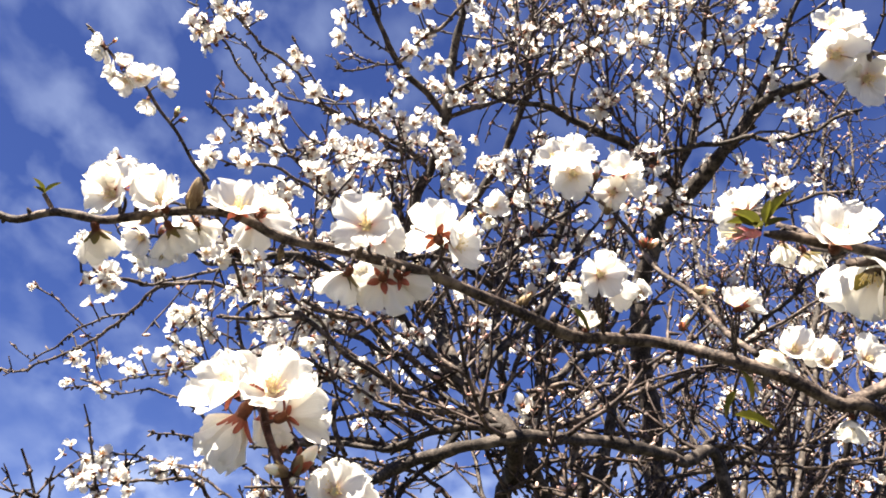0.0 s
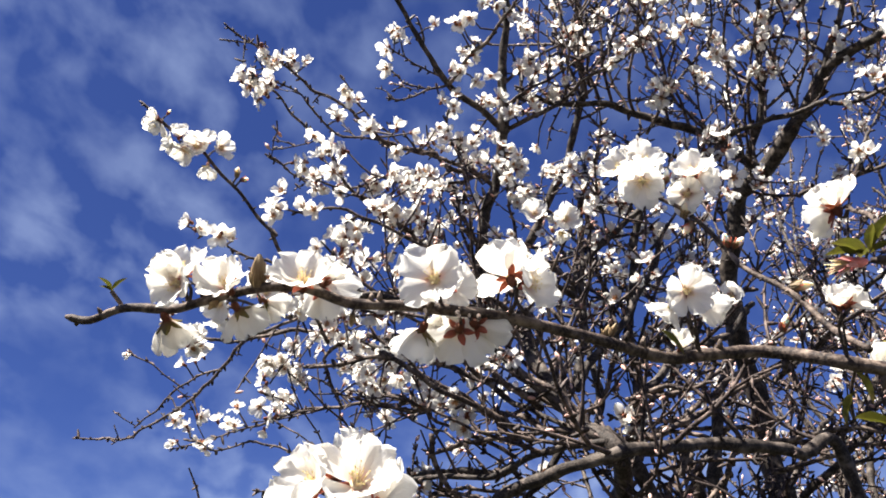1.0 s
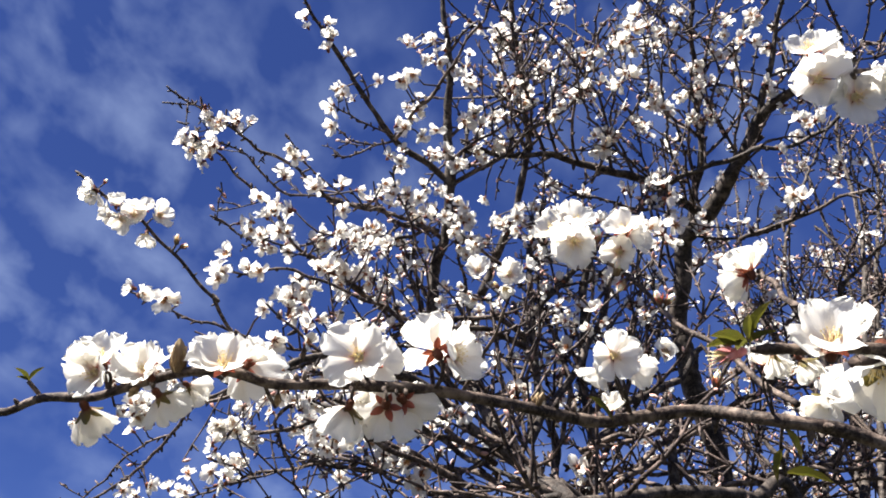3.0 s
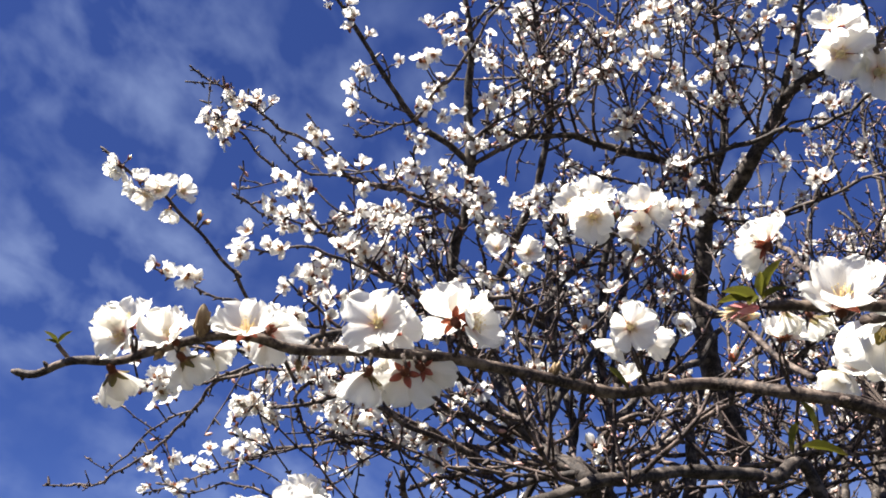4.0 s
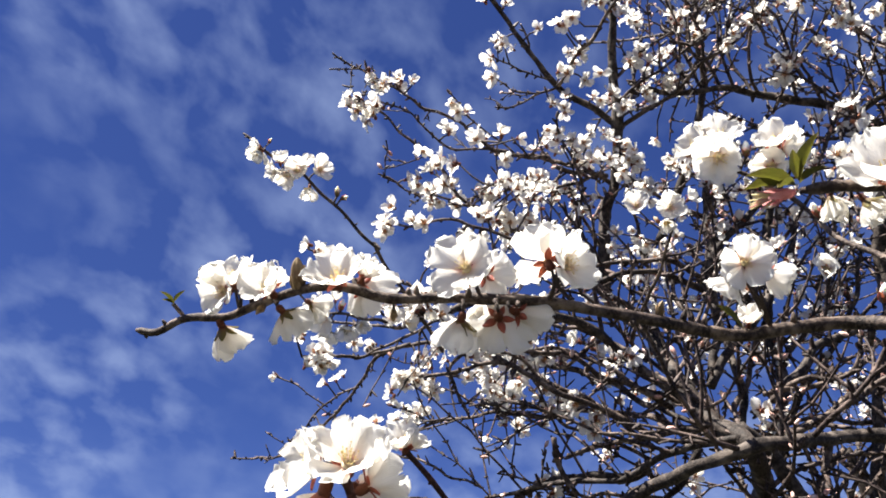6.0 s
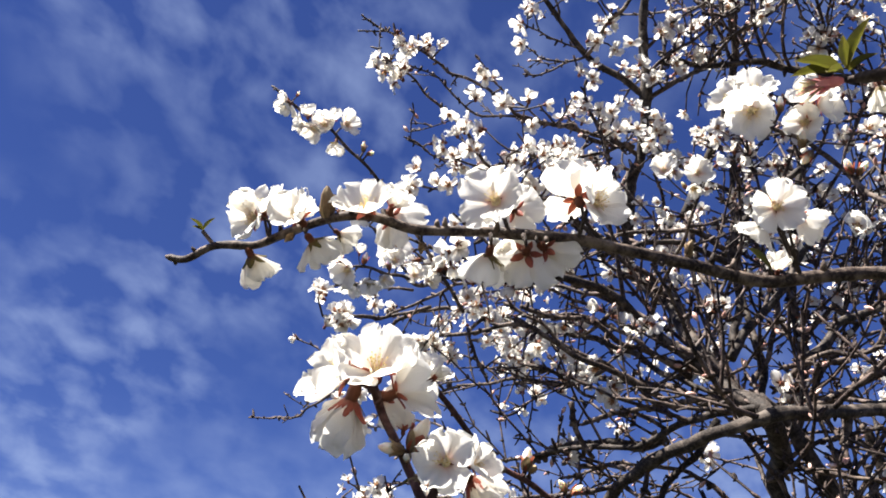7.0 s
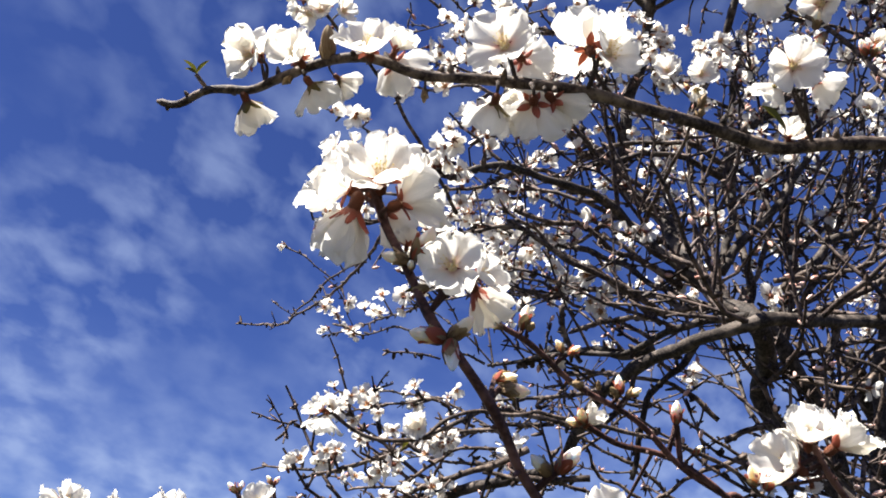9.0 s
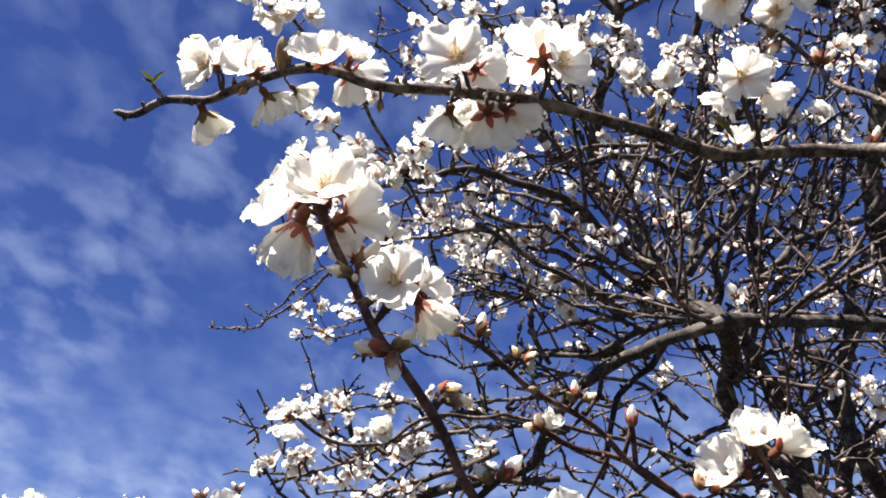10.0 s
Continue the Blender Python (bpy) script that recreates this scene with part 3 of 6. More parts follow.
def bough(points, r0, r1, density, blossom, length, taper=1.0):
    """A limb of the tree through the points, from its foot to its tip, with its twigs. taper: above 1, it stays stout for longer."""
    line = smooth_line(points, 0.012)
    n = len(line)
    run = np.r_[0, np.cumsum(np.linalg.norm(np.diff(line, axis=0), axis=1))]
    if r0 < r1:
        r0, r1 = r1, r0
    radii = r0 + (r1 - r0) * (run / run[-1]) ** taper
    radii = radii * (1 + 0.10 * np.sin(run * 60 + r0 * 9000) * np.sin(run * 23))
    if r0 > 0.006:
        for knot in np.arange(0.03, run[-1], 0.07):
            radii = radii * (1 + tw.uniform(0.03, 0.20) * np.exp(-((run - knot - tw.uniform(-0.03, 0.03)) / tw.uniform(0.007, 0.016)) ** 2))
    line = line + np.stack([np.sin(run * 37 + r0 * 7e3), np.cos(run * 29 + r1 * 5e3), np.sin(run * 43 + 1)], axis=1) * r0 * (0.30 if r0 < 0.006 else 0.14)
    kink = 0.0034 if r0 < 0.006 else 0.0016
    fade = np.minimum(1, run / 0.05)[:, None]
    for wave in (0.045, 0.08, 0.15):
        line = line + fade * kink * np.sin(run[:, None] * 2 * np.pi / wave + tw.uniform(0, 6.28, 3)) * tw.uniform(0.3, 1.0, 3) * wave / 0.12
    BOUGH_LINES.append(line)
    h = Heap()
    h.tube(line - ROOT, radii, 14 if r0 > 0.006 else 8, 0, 0.09 if r0 > 0.006 else 0.06)
    part("branch", h.mesh("branch", LIMB_BARK if r0 > 0.005 else GREY_BARK), tree)
    spurs(line, min(0.0024, max(0.0015, r1 * 0.9)), 0.010)
    flowers_on(line, blossom * 0.6 if r0 < 0.008 else 0)
    for k in range(tw.poisson(density * run[-1])):
        s = tw.uniform(0.12, 1.0)
        i = min(n - 2, max(1, int(np.searchsorted(run, s * run[-1]))))
        ahead = unit(line[i + 1] - line[i])
        side = unit(np.cross(ahead, tw.normal(size=3)))
        twig(line[i], side + 0.6 * ahead + np.array((0, 0, 0.35)), length * tw.uniform(0.4, 1.5), min(radii[i] * 0.6, 0.0034), 0 if length > 0.1 else 1, blossom)


bough([(0.36, 1.36, 1.15), (0.25, 1.15, 1.55), (0.065, 1.149, 1.851), (0.065, 1.072, 1.898), (0.059, 0.998, 1.925), (0.023, 1.081, 1.985), (-0.019, 1.148, 2.076), (-0.051, 1.208, 2.174), (-0.111, 1.26, 2.272), (-0.116, 1.247, 2.33), (-0.09, 1.229, 2.448), (-0.078, 1.23, 2.478), (-0.049, 1.189, 2.569), (-0.041, 1.154, 2.672), (-0.019, 1.114, 2.772), (-0.014, 1.071, 2.878), (-0.006, 1.032, 2.974)], 0.0108, 0.0026, 12, 8, 0.22, 6)
bough([(-0.044, 1.193, 2.564), (-0.083, 1.165, 2.603), (-0.136, 1.129, 2.645), (-0.167, 1.088, 2.691), (-0.187, 1.048, 2.734), (-0.216, 1, 2.778), (-0.236, 0.961, 2.814), (-0.248, 0.916, 2.853)], 0.0064, 0.0023, 8, 8, 0.08)
bough([(-0.135, 1.122, 2.636), (-0.075, 1.087, 2.674), (-0.015, 1.048, 2.71), (0.044, 1, 2.749), (0.081, 0.959, 2.777)], 0.0037, 0.0021, 16, 12, 0.16)
bough([(-0.135, 1.122, 2.636), (-0.174, 1.107, 2.614), (-0.207, 1.094, 2.591), (-0.234, 1.069, 2.582)], 0.0023, 0.0014, 3, 2, 0.06)
bough([(-0.132, 1.103, 2.627), (-0.173, 1.061, 2.635), (-0.196, 1.032, 2.631), (-0.212, 1.003, 2.627)], 0.0018, 0.0014, 8, 5, 0.05)
bough([(-0.168, 1.105, 2.618), (-0.196, 1.078, 2.611), (-0.21, 1.048, 2.61), (-0.225, 1.022, 2.604)], 0.0016, 0.0014, 6, 5, 0.05)
bough([(-0.04, 1.189, 2.57), (0.037, 1.186, 2.603), (0.094, 1.175, 2.638), (0.171, 1.162, 2.67), (0.23, 1.128, 2.721), (0.261, 1.083, 2.781)], 0.0041, 0.0021, 16, 14, 0.2)
bough([(0.418, 1.385, 2.538), (0.37, 1.353, 2.567), (0.322, 1.321, 2.593), (0.232, 1.289, 2.622), (0.143, 1.254, 2.647), (0.059, 1.232, 2.647), (-0.019, 1.19, 2.664)], 0.0100, 0.0036, 26, 13, 0.28)
bough([(0.199, 1.234, 2.551), (0.249, 1.184, 2.604), (0.292, 1.152, 2.632), (0.328, 1.106, 2.673), (0.318, 1.051, 2.729)], 0.0028, 0.0016, 14, 8, 0.12)
bough([(0.36, 1.36, 1.15), (0.38, 1.5, 1.6), (0.362, 1.635, 2.014), (0.36, 1.619, 2.142), (0.348, 1.588, 2.26), (0.338, 1.548, 2.353), (0.373, 1.472, 2.515), (0.411, 1.407, 2.545), (0.465, 1.343, 2.58), (0.499, 1.307, 2.612), (0.535, 1.258, 2.658), (0.573, 1.234, 2.668), (0.612, 1.194, 2.661), (0.687, 1.15, 2.666)], 0.0215, 0.0062, 12, 12, 0.28, 3.6)
bough([(0.534, 1.261, 2.654), (0.558, 1.23, 2.711), (0.587, 1.186, 2.775), (0.618, 1.125, 2.849)], 0.0068, 0.0030, 24, 20, 0.25)
bough([(0.389, 1.43, 2.538), (0.41, 1.406, 2.599), (0.441, 1.365, 2.674), (0.452, 1.307, 2.768), (0.46, 1.244, 2.859), (0.477, 1.17, 2.949)], 0.0084, 0.0036, 26, 20, 0.25)
bough([(0.331, 1.312, 2.568), (0.406, 1.278, 2.574), (0.488, 1.245, 2.569), (0.555, 1.221, 2.552), (0.612, 1.185, 2.552), (0.665, 1.142, 2.557)], 0.0056, 0.0026, 12, 16, 0.22)
bough([(0.368, 1.073, 2.285), (0.399, 1.06, 2.29), (0.442, 1.045, 2.29), (0.49, 1.025, 2.29), (0.542, 0.998, 2.293)], 0.0032, 0.0021, 10, 14, 0.18)
bough([(-0.041, 1.506, 2.516), (0.013, 1.476, 2.599), (0.07, 1.432, 2.689), (0.102, 1.389, 2.77), (0.12, 1.324, 2.867), (0.121, 1.252, 2.961), (0.122, 1.168, 3.056)], 0.0092, 0.0042, 24, 18, 0.25)
bough([(0.334, 1.299, 2.55), (0.278, 1.285, 2.516), (0.213, 1.245, 2.518), (0.155, 1.199, 2.521)], 0.0032, 0.0021, 10, 16, 0.15)
bough([(-0.08, 1.227, 2.482), (-0.125, 1.191, 2.509), (-0.18, 1.163, 2.518), (-0.234, 1.133, 2.526), (-0.266, 1.102, 2.54), (-0.304, 1.061, 2.56), (-0.344, 1.015, 2.58), (-0.368, 0.984, 2.59), (-0.4, 0.952, 2.594), (-0.424, 0.913, 2.607), (-0.445, 0.876, 2.616)], 0.0041, 0.0016, 7, 4.9, 0.056)
bough([(-0.456, 0.887, 2.587), (-0.417, 0.908, 2.594), (-0.405, 0.928, 2.589)], 0.0011, 0.0014, 0, 0, 0.035)
bough([(-0.061, 1.166, 2.197), (-0.136, 1.119, 2.263), (-0.212, 1.067, 2.318), (-0.249, 1.041, 2.339), (-0.28, 1.009, 2.366), (-0.293, 0.978, 2.397), (-0.319, 0.947, 2.419), (-0.343, 0.911, 2.445), (-0.36, 0.883, 2.464), (-0.396, 0.86, 2.466)], 0.0041, 0.0016, 8, 6.3, 0.07)
bough([(-0.096, 1.239, 2.462), (-0.177, 1.184, 2.465), (-0.246, 1.137, 2.452), (-0.312, 1.095, 2.425), (-0.35, 1.049, 2.412), (-0.374, 0.999, 2.407), (-0.395, 0.949, 2.401)], 0.0028, 0.0014, 9, 14.7, 0.063)
bough([(-0.222, 1.126, 2.518), (-0.25, 1.083, 2.54), (-0.278, 1.042, 2.557), (-0.293, 0.999, 2.577)], 0.0018, 0.0010, 4, 2.1, 0.035)
bough([(-0.082, 1.065, 2.169), (-0.129, 1.026, 2.211), (-0.177, 0.987, 2.243), (-0.218, 0.959, 2.256), (-0.259, 0.932, 2.263), (-0.299, 0.909, 2.26), (-0.346, 0.883, 2.255)], 0.0032, 0.0016, 6, 9.1, 0.07)
bough([(-0.231, 1.121, 2.522), (-0.309, 1.078, 2.522), (-0.337, 1.043, 2.528), (-0.361, 0.995, 2.548), (-0.393, 0.952, 2.555)], 0.0023, 0.0014, 5, 3.5, 0.049)
bough([(-0.129, 1.132, 2.136), (-0.218, 1.083, 2.181), (-0.291, 1.038, 2.207), (-0.347, 1.003, 2.216), (-0.407, 0.959, 2.229), (-0.441, 0.918, 2.248), (-0.47, 0.892, 2.247)], 0.0028, 0.0014, 8, 11.2, 0.049)
bough([(-0.305, 1.19, 2.185), (-0.38, 1.187, 2.213), (-0.457, 1.187, 2.224), (-0.509, 1.202, 2.221), (-0.541, 1.227, 2.212), (-0.576, 1.256, 2.189), (-0.619, 1.277, 2.171), (-0.676, 1.295, 2.142), (-0.731, 1.306, 2.124), (-0.766, 1.324, 2.119), (-0.808, 1.332, 2.123), (-0.842, 1.332, 2.126), (-0.876, 1.335, 2.137)], 0.0041, 0.0016, 5, 0, 0.03)
bough([(-0.305, 1.19, 2.185), (-0.18, 1.17, 2.132), (-0.105, 1.149, 2.078), (-0.043, 1.121, 2.025), (0.013, 1.087, 1.977), (0.041, 1.046, 1.941)], 0.0052, 0.0034, 6, 3, 0.1)
bough([(-0.622, 1.357, 2.245), (-0.67, 1.359, 2.235), (-0.71, 1.367, 2.217), (-0.755, 1.377, 2.184), (-0.792, 1.387, 2.161)], 0.0023, 0.0016, 8, 0, 0.02)
bough([(-0.698, 1.376, 2.224), (-0.728, 1.349, 2.248), (-0.76, 1.324, 2.264), (-0.778, 1.309, 2.271)], 0.0016, 0.0013, 1, 0, 0.014)
bough([(-0.789, 1.388, 2.163), (-0.805, 1.374, 2.174), (-0.823, 1.359, 2.183)], 0.0011, 0.0010, 0, 0, 0.02)
bough([(-0.102, 1.077, 2.117), (-0.182, 1.035, 2.175), (-0.244, 1.021, 2.175), (-0.311, 1.01, 2.159), (-0.362, 1.003, 2.138), (-0.403, 0.993, 2.126), (-0.463, 0.973, 2.112), (-0.488, 0.96, 2.112)], 0.0037, 0.0014, 8, 4, 0.08)
bough([(-0.013, 1.098, 1.976), (-0.073, 1.135, 2.027), (-0.158, 1.171, 2.058), (-0.235, 1.209, 2.077), (-0.306, 1.242, 2.104), (-0.391, 1.272, 2.119), (-0.471, 1.304, 2.123), (-0.554, 1.335, 2.117), (-0.638, 1.36, 2.115), (-0.715, 1.388, 2.11)], 0.0048, 0.0011, 11, 3, 0.09)
bough([(-0.361, 1.331, 2.141), (-0.388, 1.32, 2.165), (-0.433, 1.3, 2.194), (-0.496, 1.276, 2.209)], 0.0018, 0.0014, 4, 5.6, 0.035)
bough([(-0.34, 1.328, 2.137), (-0.346, 1.329, 2.158), (-0.347, 1.315, 2.215), (-0.362, 1.295, 2.272)], 0.0018, 0.0014, 5, 5.6, 0.035)
bough([(-0.333, 1.428, 1.897), (-0.405, 1.415, 1.947), (-0.465, 1.407, 1.974), (-0.525, 1.397, 1.995), (-0.599, 1.385, 1.995), (-0.648, 1.385, 1.98), (-0.672, 1.401, 1.951)], 0.0028, 0.0014, 11, 6, 0.045)
bough([(-0.197, 1.099, 1.845), (-0.28, 1.098, 1.842), (-0.35, 1.096, 1.835), (-0.414, 1.096, 1.818), (-0.478, 1.092, 1.799), (-0.547, 1.082, 1.776)], 0.0032, 0.0014, 13, 3, 0.045)
bough([(-0.268, 1.191, 1.828), (-0.367, 1.192, 1.799), (-0.436, 1.198, 1.765), (-0.491, 1.202, 1.755), (-0.589, 1.179, 1.751)], 0.0032, 0.0016, 15, 4, 0.045)
bough([(-0.296, 0.944, 1.887), (-0.323, 0.905, 1.884), (-0.339, 0.87, 1.878)], 0.0014, 0.0010, 0, 0, 0.03)
bough([(-0.367, 1.323, 2.012), (-0.444, 1.307, 2.052), (-0.523, 1.291, 2.078), (-0.587, 1.291, 2.073), (-0.64, 1.285, 2.091)], 0.0023, 0.0014, 7, 8, 0.06)
bough([(0.056, 0.997, 1.928), (0.012, 1.047, 1.987), (-0.033, 1.055, 2.034), (-0.064, 1.035, 2.068), (-0.099, 0.994, 2.092), (-0.138, 0.945, 2.101), (-0.179, 0.908, 2.105), (-0.215, 0.867, 2.094), (-0.251, 0.833, 2.068)], 0.0078, 0.0036, 10, 8, 0.14)
bough([(-0.049, 1.038, 1.944), (-0.092, 1.016, 1.984), (-0.135, 0.993, 2.017), (-0.173, 0.971, 2.042), (-0.229, 0.934, 2.078)], 0.0037, 0.0021, 10, 5, 0.12)
bough([(-0.058, 1.199, 2.189), (-0.11, 1.162, 2.216), (-0.173, 1.138, 2.212), (-0.285, 1.105, 2.192), (-0.347, 1.079, 2.173)], 0.0032, 0.0016, 9, 14, 0.12)
bough([(0.011, 1.077, 1.993), (-0.049, 1.068, 2.034), (-0.097, 1.059, 2.068), (-0.154, 1.046, 2.099), (-0.214, 1.039, 2.111)], 0.0037, 0.0021, 12, 8, 0.15)
bough([(-0.074, 1.184, 1.978), (-0.136, 1.187, 2.018), (-0.201, 1.184, 2.059), (-0.269, 1.176, 2.099), (-0.336, 1.154, 2.155)], 0.0032, 0.0016, 12, 8, 0.15)
bough([(0.038, 1.131, 2.216), (0.003, 1.104, 2.233), (-0.055, 1.081, 2.238), (-0.108, 1.065, 2.228), (-0.155, 1.057, 2.203)], 0.0041, 0.0026, 9, 10, 0.15)
bough([(0.36, 1.36, 1.15), (0.367, 1.2, 1.893), (0.295, 1.139, 1.936), (0.23, 1.086, 1.937), (0.156, 1.044, 1.933), (0.105, 0.97, 1.911), (0.06, 0.933, 1.899), (0.025, 0.945, 1.895), (-0.025, 0.975, 1.891), (-0.08, 1.004, 1.881), (-0.119, 1.035, 1.866), (-0.154, 1.069, 1.835), (-0.188, 1.093, 1.796), (-0.242, 1.103, 1.78), (-0.303, 1.107, 1.771), (-0.352, 1.114, 1.755), (-0.407, 1.118, 1.724), (-0.457, 1.144, 1.692)], 0.0098, 0.0060, 8, 3, 0.18)
bough([(0.055, 0.996, 1.931), (0.005, 1.019, 1.938), (-0.044, 1.043, 1.935), (-0.095, 1.067, 1.925), (-0.162, 1.079, 1.931), (-0.24, 1.087, 1.93), (-0.284, 1.101, 1.931)], 0.0052, 0.0025, 10, 6, 0.15)
bough([(0.36, 1.36, 1.15), (0.176, 1.207, 1.662), (0.133, 1.175, 1.799), (0.115, 1.144, 1.872), (0.1, 1.12, 1.904), (0.078, 1.093, 1.94), (0.049, 1.067, 1.969)], 0.0106, 0.0085, 6, 2, 0.2)
bough([(0.103, 1.277, 2.033), (0.117, 1.297, 2.112), (0.121, 1.3, 2.219), (0.142, 1.3, 2.319), (0.167, 1.287, 2.425), (0.195, 1.273, 2.523)], 0.0088, 0.0047, 14, 12, 0.22)
bough([(0.115, 1.339, 2.141), (0.167, 1.361, 2.205), (0.21, 1.375, 2.279), (0.249, 1.37, 2.377), (0.279, 1.359, 2.477)], 0.0048, 0.0025, 14, 16, 0.2)
bough([(0.085, 1.173, 2.026), (0.123, 1.161, 2.049), (0.17, 1.159, 2.044), (0.205, 1.148, 2.059), (0.221, 1.128, 2.095)], 0.0041, 0.0026, 8, 6, 0.15)
bough([(0.112, 1.091, 1.958), (0.167, 1.11, 1.991), (0.223, 1.127, 2.019), (0.285, 1.138, 2.052)], 0.0046, 0.0031, 6, 6, 0.2)
bough([(0.041, 1.267, 2.061), (0.078, 1.278, 2.127), (0.097, 1.265, 2.233), (0.072, 1.26, 2.316), (0.044, 1.253, 2.393)], 0.0044, 0.0025, 10, 14, 0.2)
bough([(0.018, 0.996, 1.929), (-0.024, 0.99, 1.937), (-0.067, 0.979, 1.951), (-0.112, 0.971, 1.952)], 0.0028, 0.0016, 9, 6, 0.1)
bough([(0.043, 1.048, 1.938), (0.006, 1.064, 1.969), (-0.048, 1.083, 1.982), (-0.11, 1.105, 1.98), (-0.175, 1.122, 1.981)], 0.0046, 0.0031, 9, 4, 0.12)
bough([(0.035, 1.041, 1.958), (-0.002, 1.044, 2.02), (-0.049, 1.054, 2.056), (-0.099, 1.055, 2.106), (-0.164, 1.08, 2.091)], 0.0041, 0.0026, 9, 6, 0.15)
bough([(0.04, 1.33, 2.039), (0.059, 1.352, 2.125), (0.049, 1.368, 2.216), (0.039, 1.378, 2.311), (0.049, 1.381, 2.409)], 0.0072, 0.0038, 10, 8, 0.2)
bough([(0.337, 1.494, 2.079), (0.23, 1.442, 2.08), (0.127, 1.383, 2.078), (0.067, 1.318, 2.073)], 0.0048, 0.0025, 10, 4, 0.2)
bough([(0.308, 1.408, 2.032), (0.397, 1.386, 2.037), (0.506, 1.356, 2.021), (0.6, 1.316, 2.03)], 0.0048, 0.0025, 10, 4, 0.2)
bough([(0.086, 1.339, 2.005), (0.144, 1.353, 2.108), (0.207, 1.372, 2.178), (0.262, 1.378, 2.27), (0.29, 1.38, 2.364)], 0.0056, 0.0030, 10, 6, 0.2)
bough([(0.38, 1.555, 2.189), (0.462, 1.516, 2.233), (0.56, 1.448, 2.31), (0.642, 1.382, 2.372), (0.735, 1.305, 2.424)], 0.0056, 0.0025, 16, 10, 0.25)
bough([(0.023, 1.199, 2.083), (0.040, 1.212, 2.160), (0.050, 1.225, 2.233), (0.053, 1.237, 2.302), (0.065, 1.239, 2.398), (0.084, 1.240, 2.499)], 0.0061, 0.0042, 12, 8, 0.16)
bough([(0.048, 1.208, 2.219), (0.030, 1.176, 2.222), (-0.007, 1.133, 2.232), (-0.050, 1.096, 2.227), (-0.086, 1.068, 2.209), (-0.122, 1.044, 2.185)], 0.0055, 0.0031, 8, 6, 0.12)
bough([(0.034, 1.209, 2.117), (0.017, 1.210, 2.172), (0.001, 1.212, 2.224), (-0.009, 1.219, 2.270), (-0.011, 1.220, 2.335)], 0.0047, 0.0029, 8, 8, 0.12)
bough([(0.021, 1.181, 2.070), (0.048, 1.204, 2.118), (0.102, 1.227, 2.185), (0.131, 1.250, 2.234), (0.168, 1.267, 2.299), (0.199, 1.277, 2.374)], 0.0067, 0.0041, 6, 6, 0.16)
bough([(0.097, 1.190, 2.040), (0.137, 1.206, 2.082), (0.166, 1.222, 2.118), (0.220, 1.250, 2.146), (0.272, 1.276, 2.178), (0.320, 1.292, 2.228)], 0.0062, 0.0046, 6, 3, 0.15)
bough([(0.086, 1.132, 2.029), (0.115, 1.152, 2.039), (0.152, 1.175, 2.048), (0.190, 1.196, 2.061), (0.219, 1.210, 2.082), (0.249, 1.218, 2.115)], 0.0038, 0.0025, 6, 3, 0.12)
bough([(0.073, 1.133, 1.973), (0.105, 1.162, 1.986), (0.147, 1.190, 2.007), (0.187, 1.213, 2.035), (0.229, 1.234, 2.072), (0.287, 1.257, 2.113), (0.334, 1.278, 2.152)], 0.0047, 0.0032, 6, 3, 0.15)
bough([(0.197, 1.442, 1.791), (0.203, 1.438, 1.855), (0.218, 1.436, 1.921), (0.223, 1.429, 1.990), (0.239, 1.430, 2.053), (0.262, 1.423, 2.135), (0.292, 1.430, 2.194)], 0.0123, 0.0064, 8, 3, 0.18)
bough([(0.328, 1.643, 1.795), (0.269, 1.603, 1.858), (0.239, 1.578, 1.911), (0.212, 1.538, 1.996), (0.194, 1.514, 2.058)], 0.0218, 0.0066, 6, 2, 0.2)
bough([(0.146, 1.028, 1.930), (0.139, 1.026, 1.907), (0.132, 1.021, 1.889)], 0.0042, 0.0028, 0, 0, 0.05)
bough([(0.168, 1.196, 1.966), (0.136, 1.188, 1.928), (0.119, 1.183, 1.896), (0.107, 1.172, 1.878)], 0.0038, 0.0036, 6, 0, 0.06)
bough([(0.224, 1.147, 1.962), (0.202, 1.151, 1.924), (0.188, 1.162, 1.878), (0.180, 1.175, 1.833)], 0.0040, 0.0026, 8, 0, 0.08)
bough([(-0.106, 0.907, 1.782), (-0.130, 0.884, 1.788), (-0.154, 0.864, 1.790), (-0.177, 0.844, 1.792), (-0.199, 0.829, 1.787), (-0.215, 0.818, 1.777), (-0.239, 0.805, 1.765), (-0.273, 0.791, 1.749)], 0.0030, 0.0020, 5, 2, 0.05)
bough([(-0.025, 1.078, 2.008), (-0.067, 1.037, 2.030), (-0.109, 0.998, 2.047), (-0.145, 0.965, 2.058), (-0.178, 0.939, 2.056), (-0.196, 0.915, 2.063)], 0.0041, 0.0026, 6, 3, 0.09)
bough([(-0.042, 1.031, 1.950), (-0.066, 1.006, 1.965), (-0.106, 0.972, 1.986), (-0.140, 0.942, 2.002), (-0.171, 0.916, 2.014), (-0.196, 0.894, 2.022), (-0.238, 0.873, 2.017), (-0.276, 0.855, 2.007)], 0.0047, 0.0020, 6, 3, 0.09)
bough([(-0.073, 1.137, 1.954), (-0.102, 1.132, 1.942), (-0.144, 1.114, 1.947), (-0.195, 1.100, 1.940), (-0.246, 1.089, 1.923)], 0.0075, 0.0030, 6, 2, 0.12)
bough([(-0.009, 1.190, 1.988), (-0.042, 1.187, 1.949), (-0.075, 1.183, 1.910), (-0.101, 1.189, 1.858), (-0.122, 1.203, 1.795)], 0.0055, 0.0034, 8, 1, 0.12)
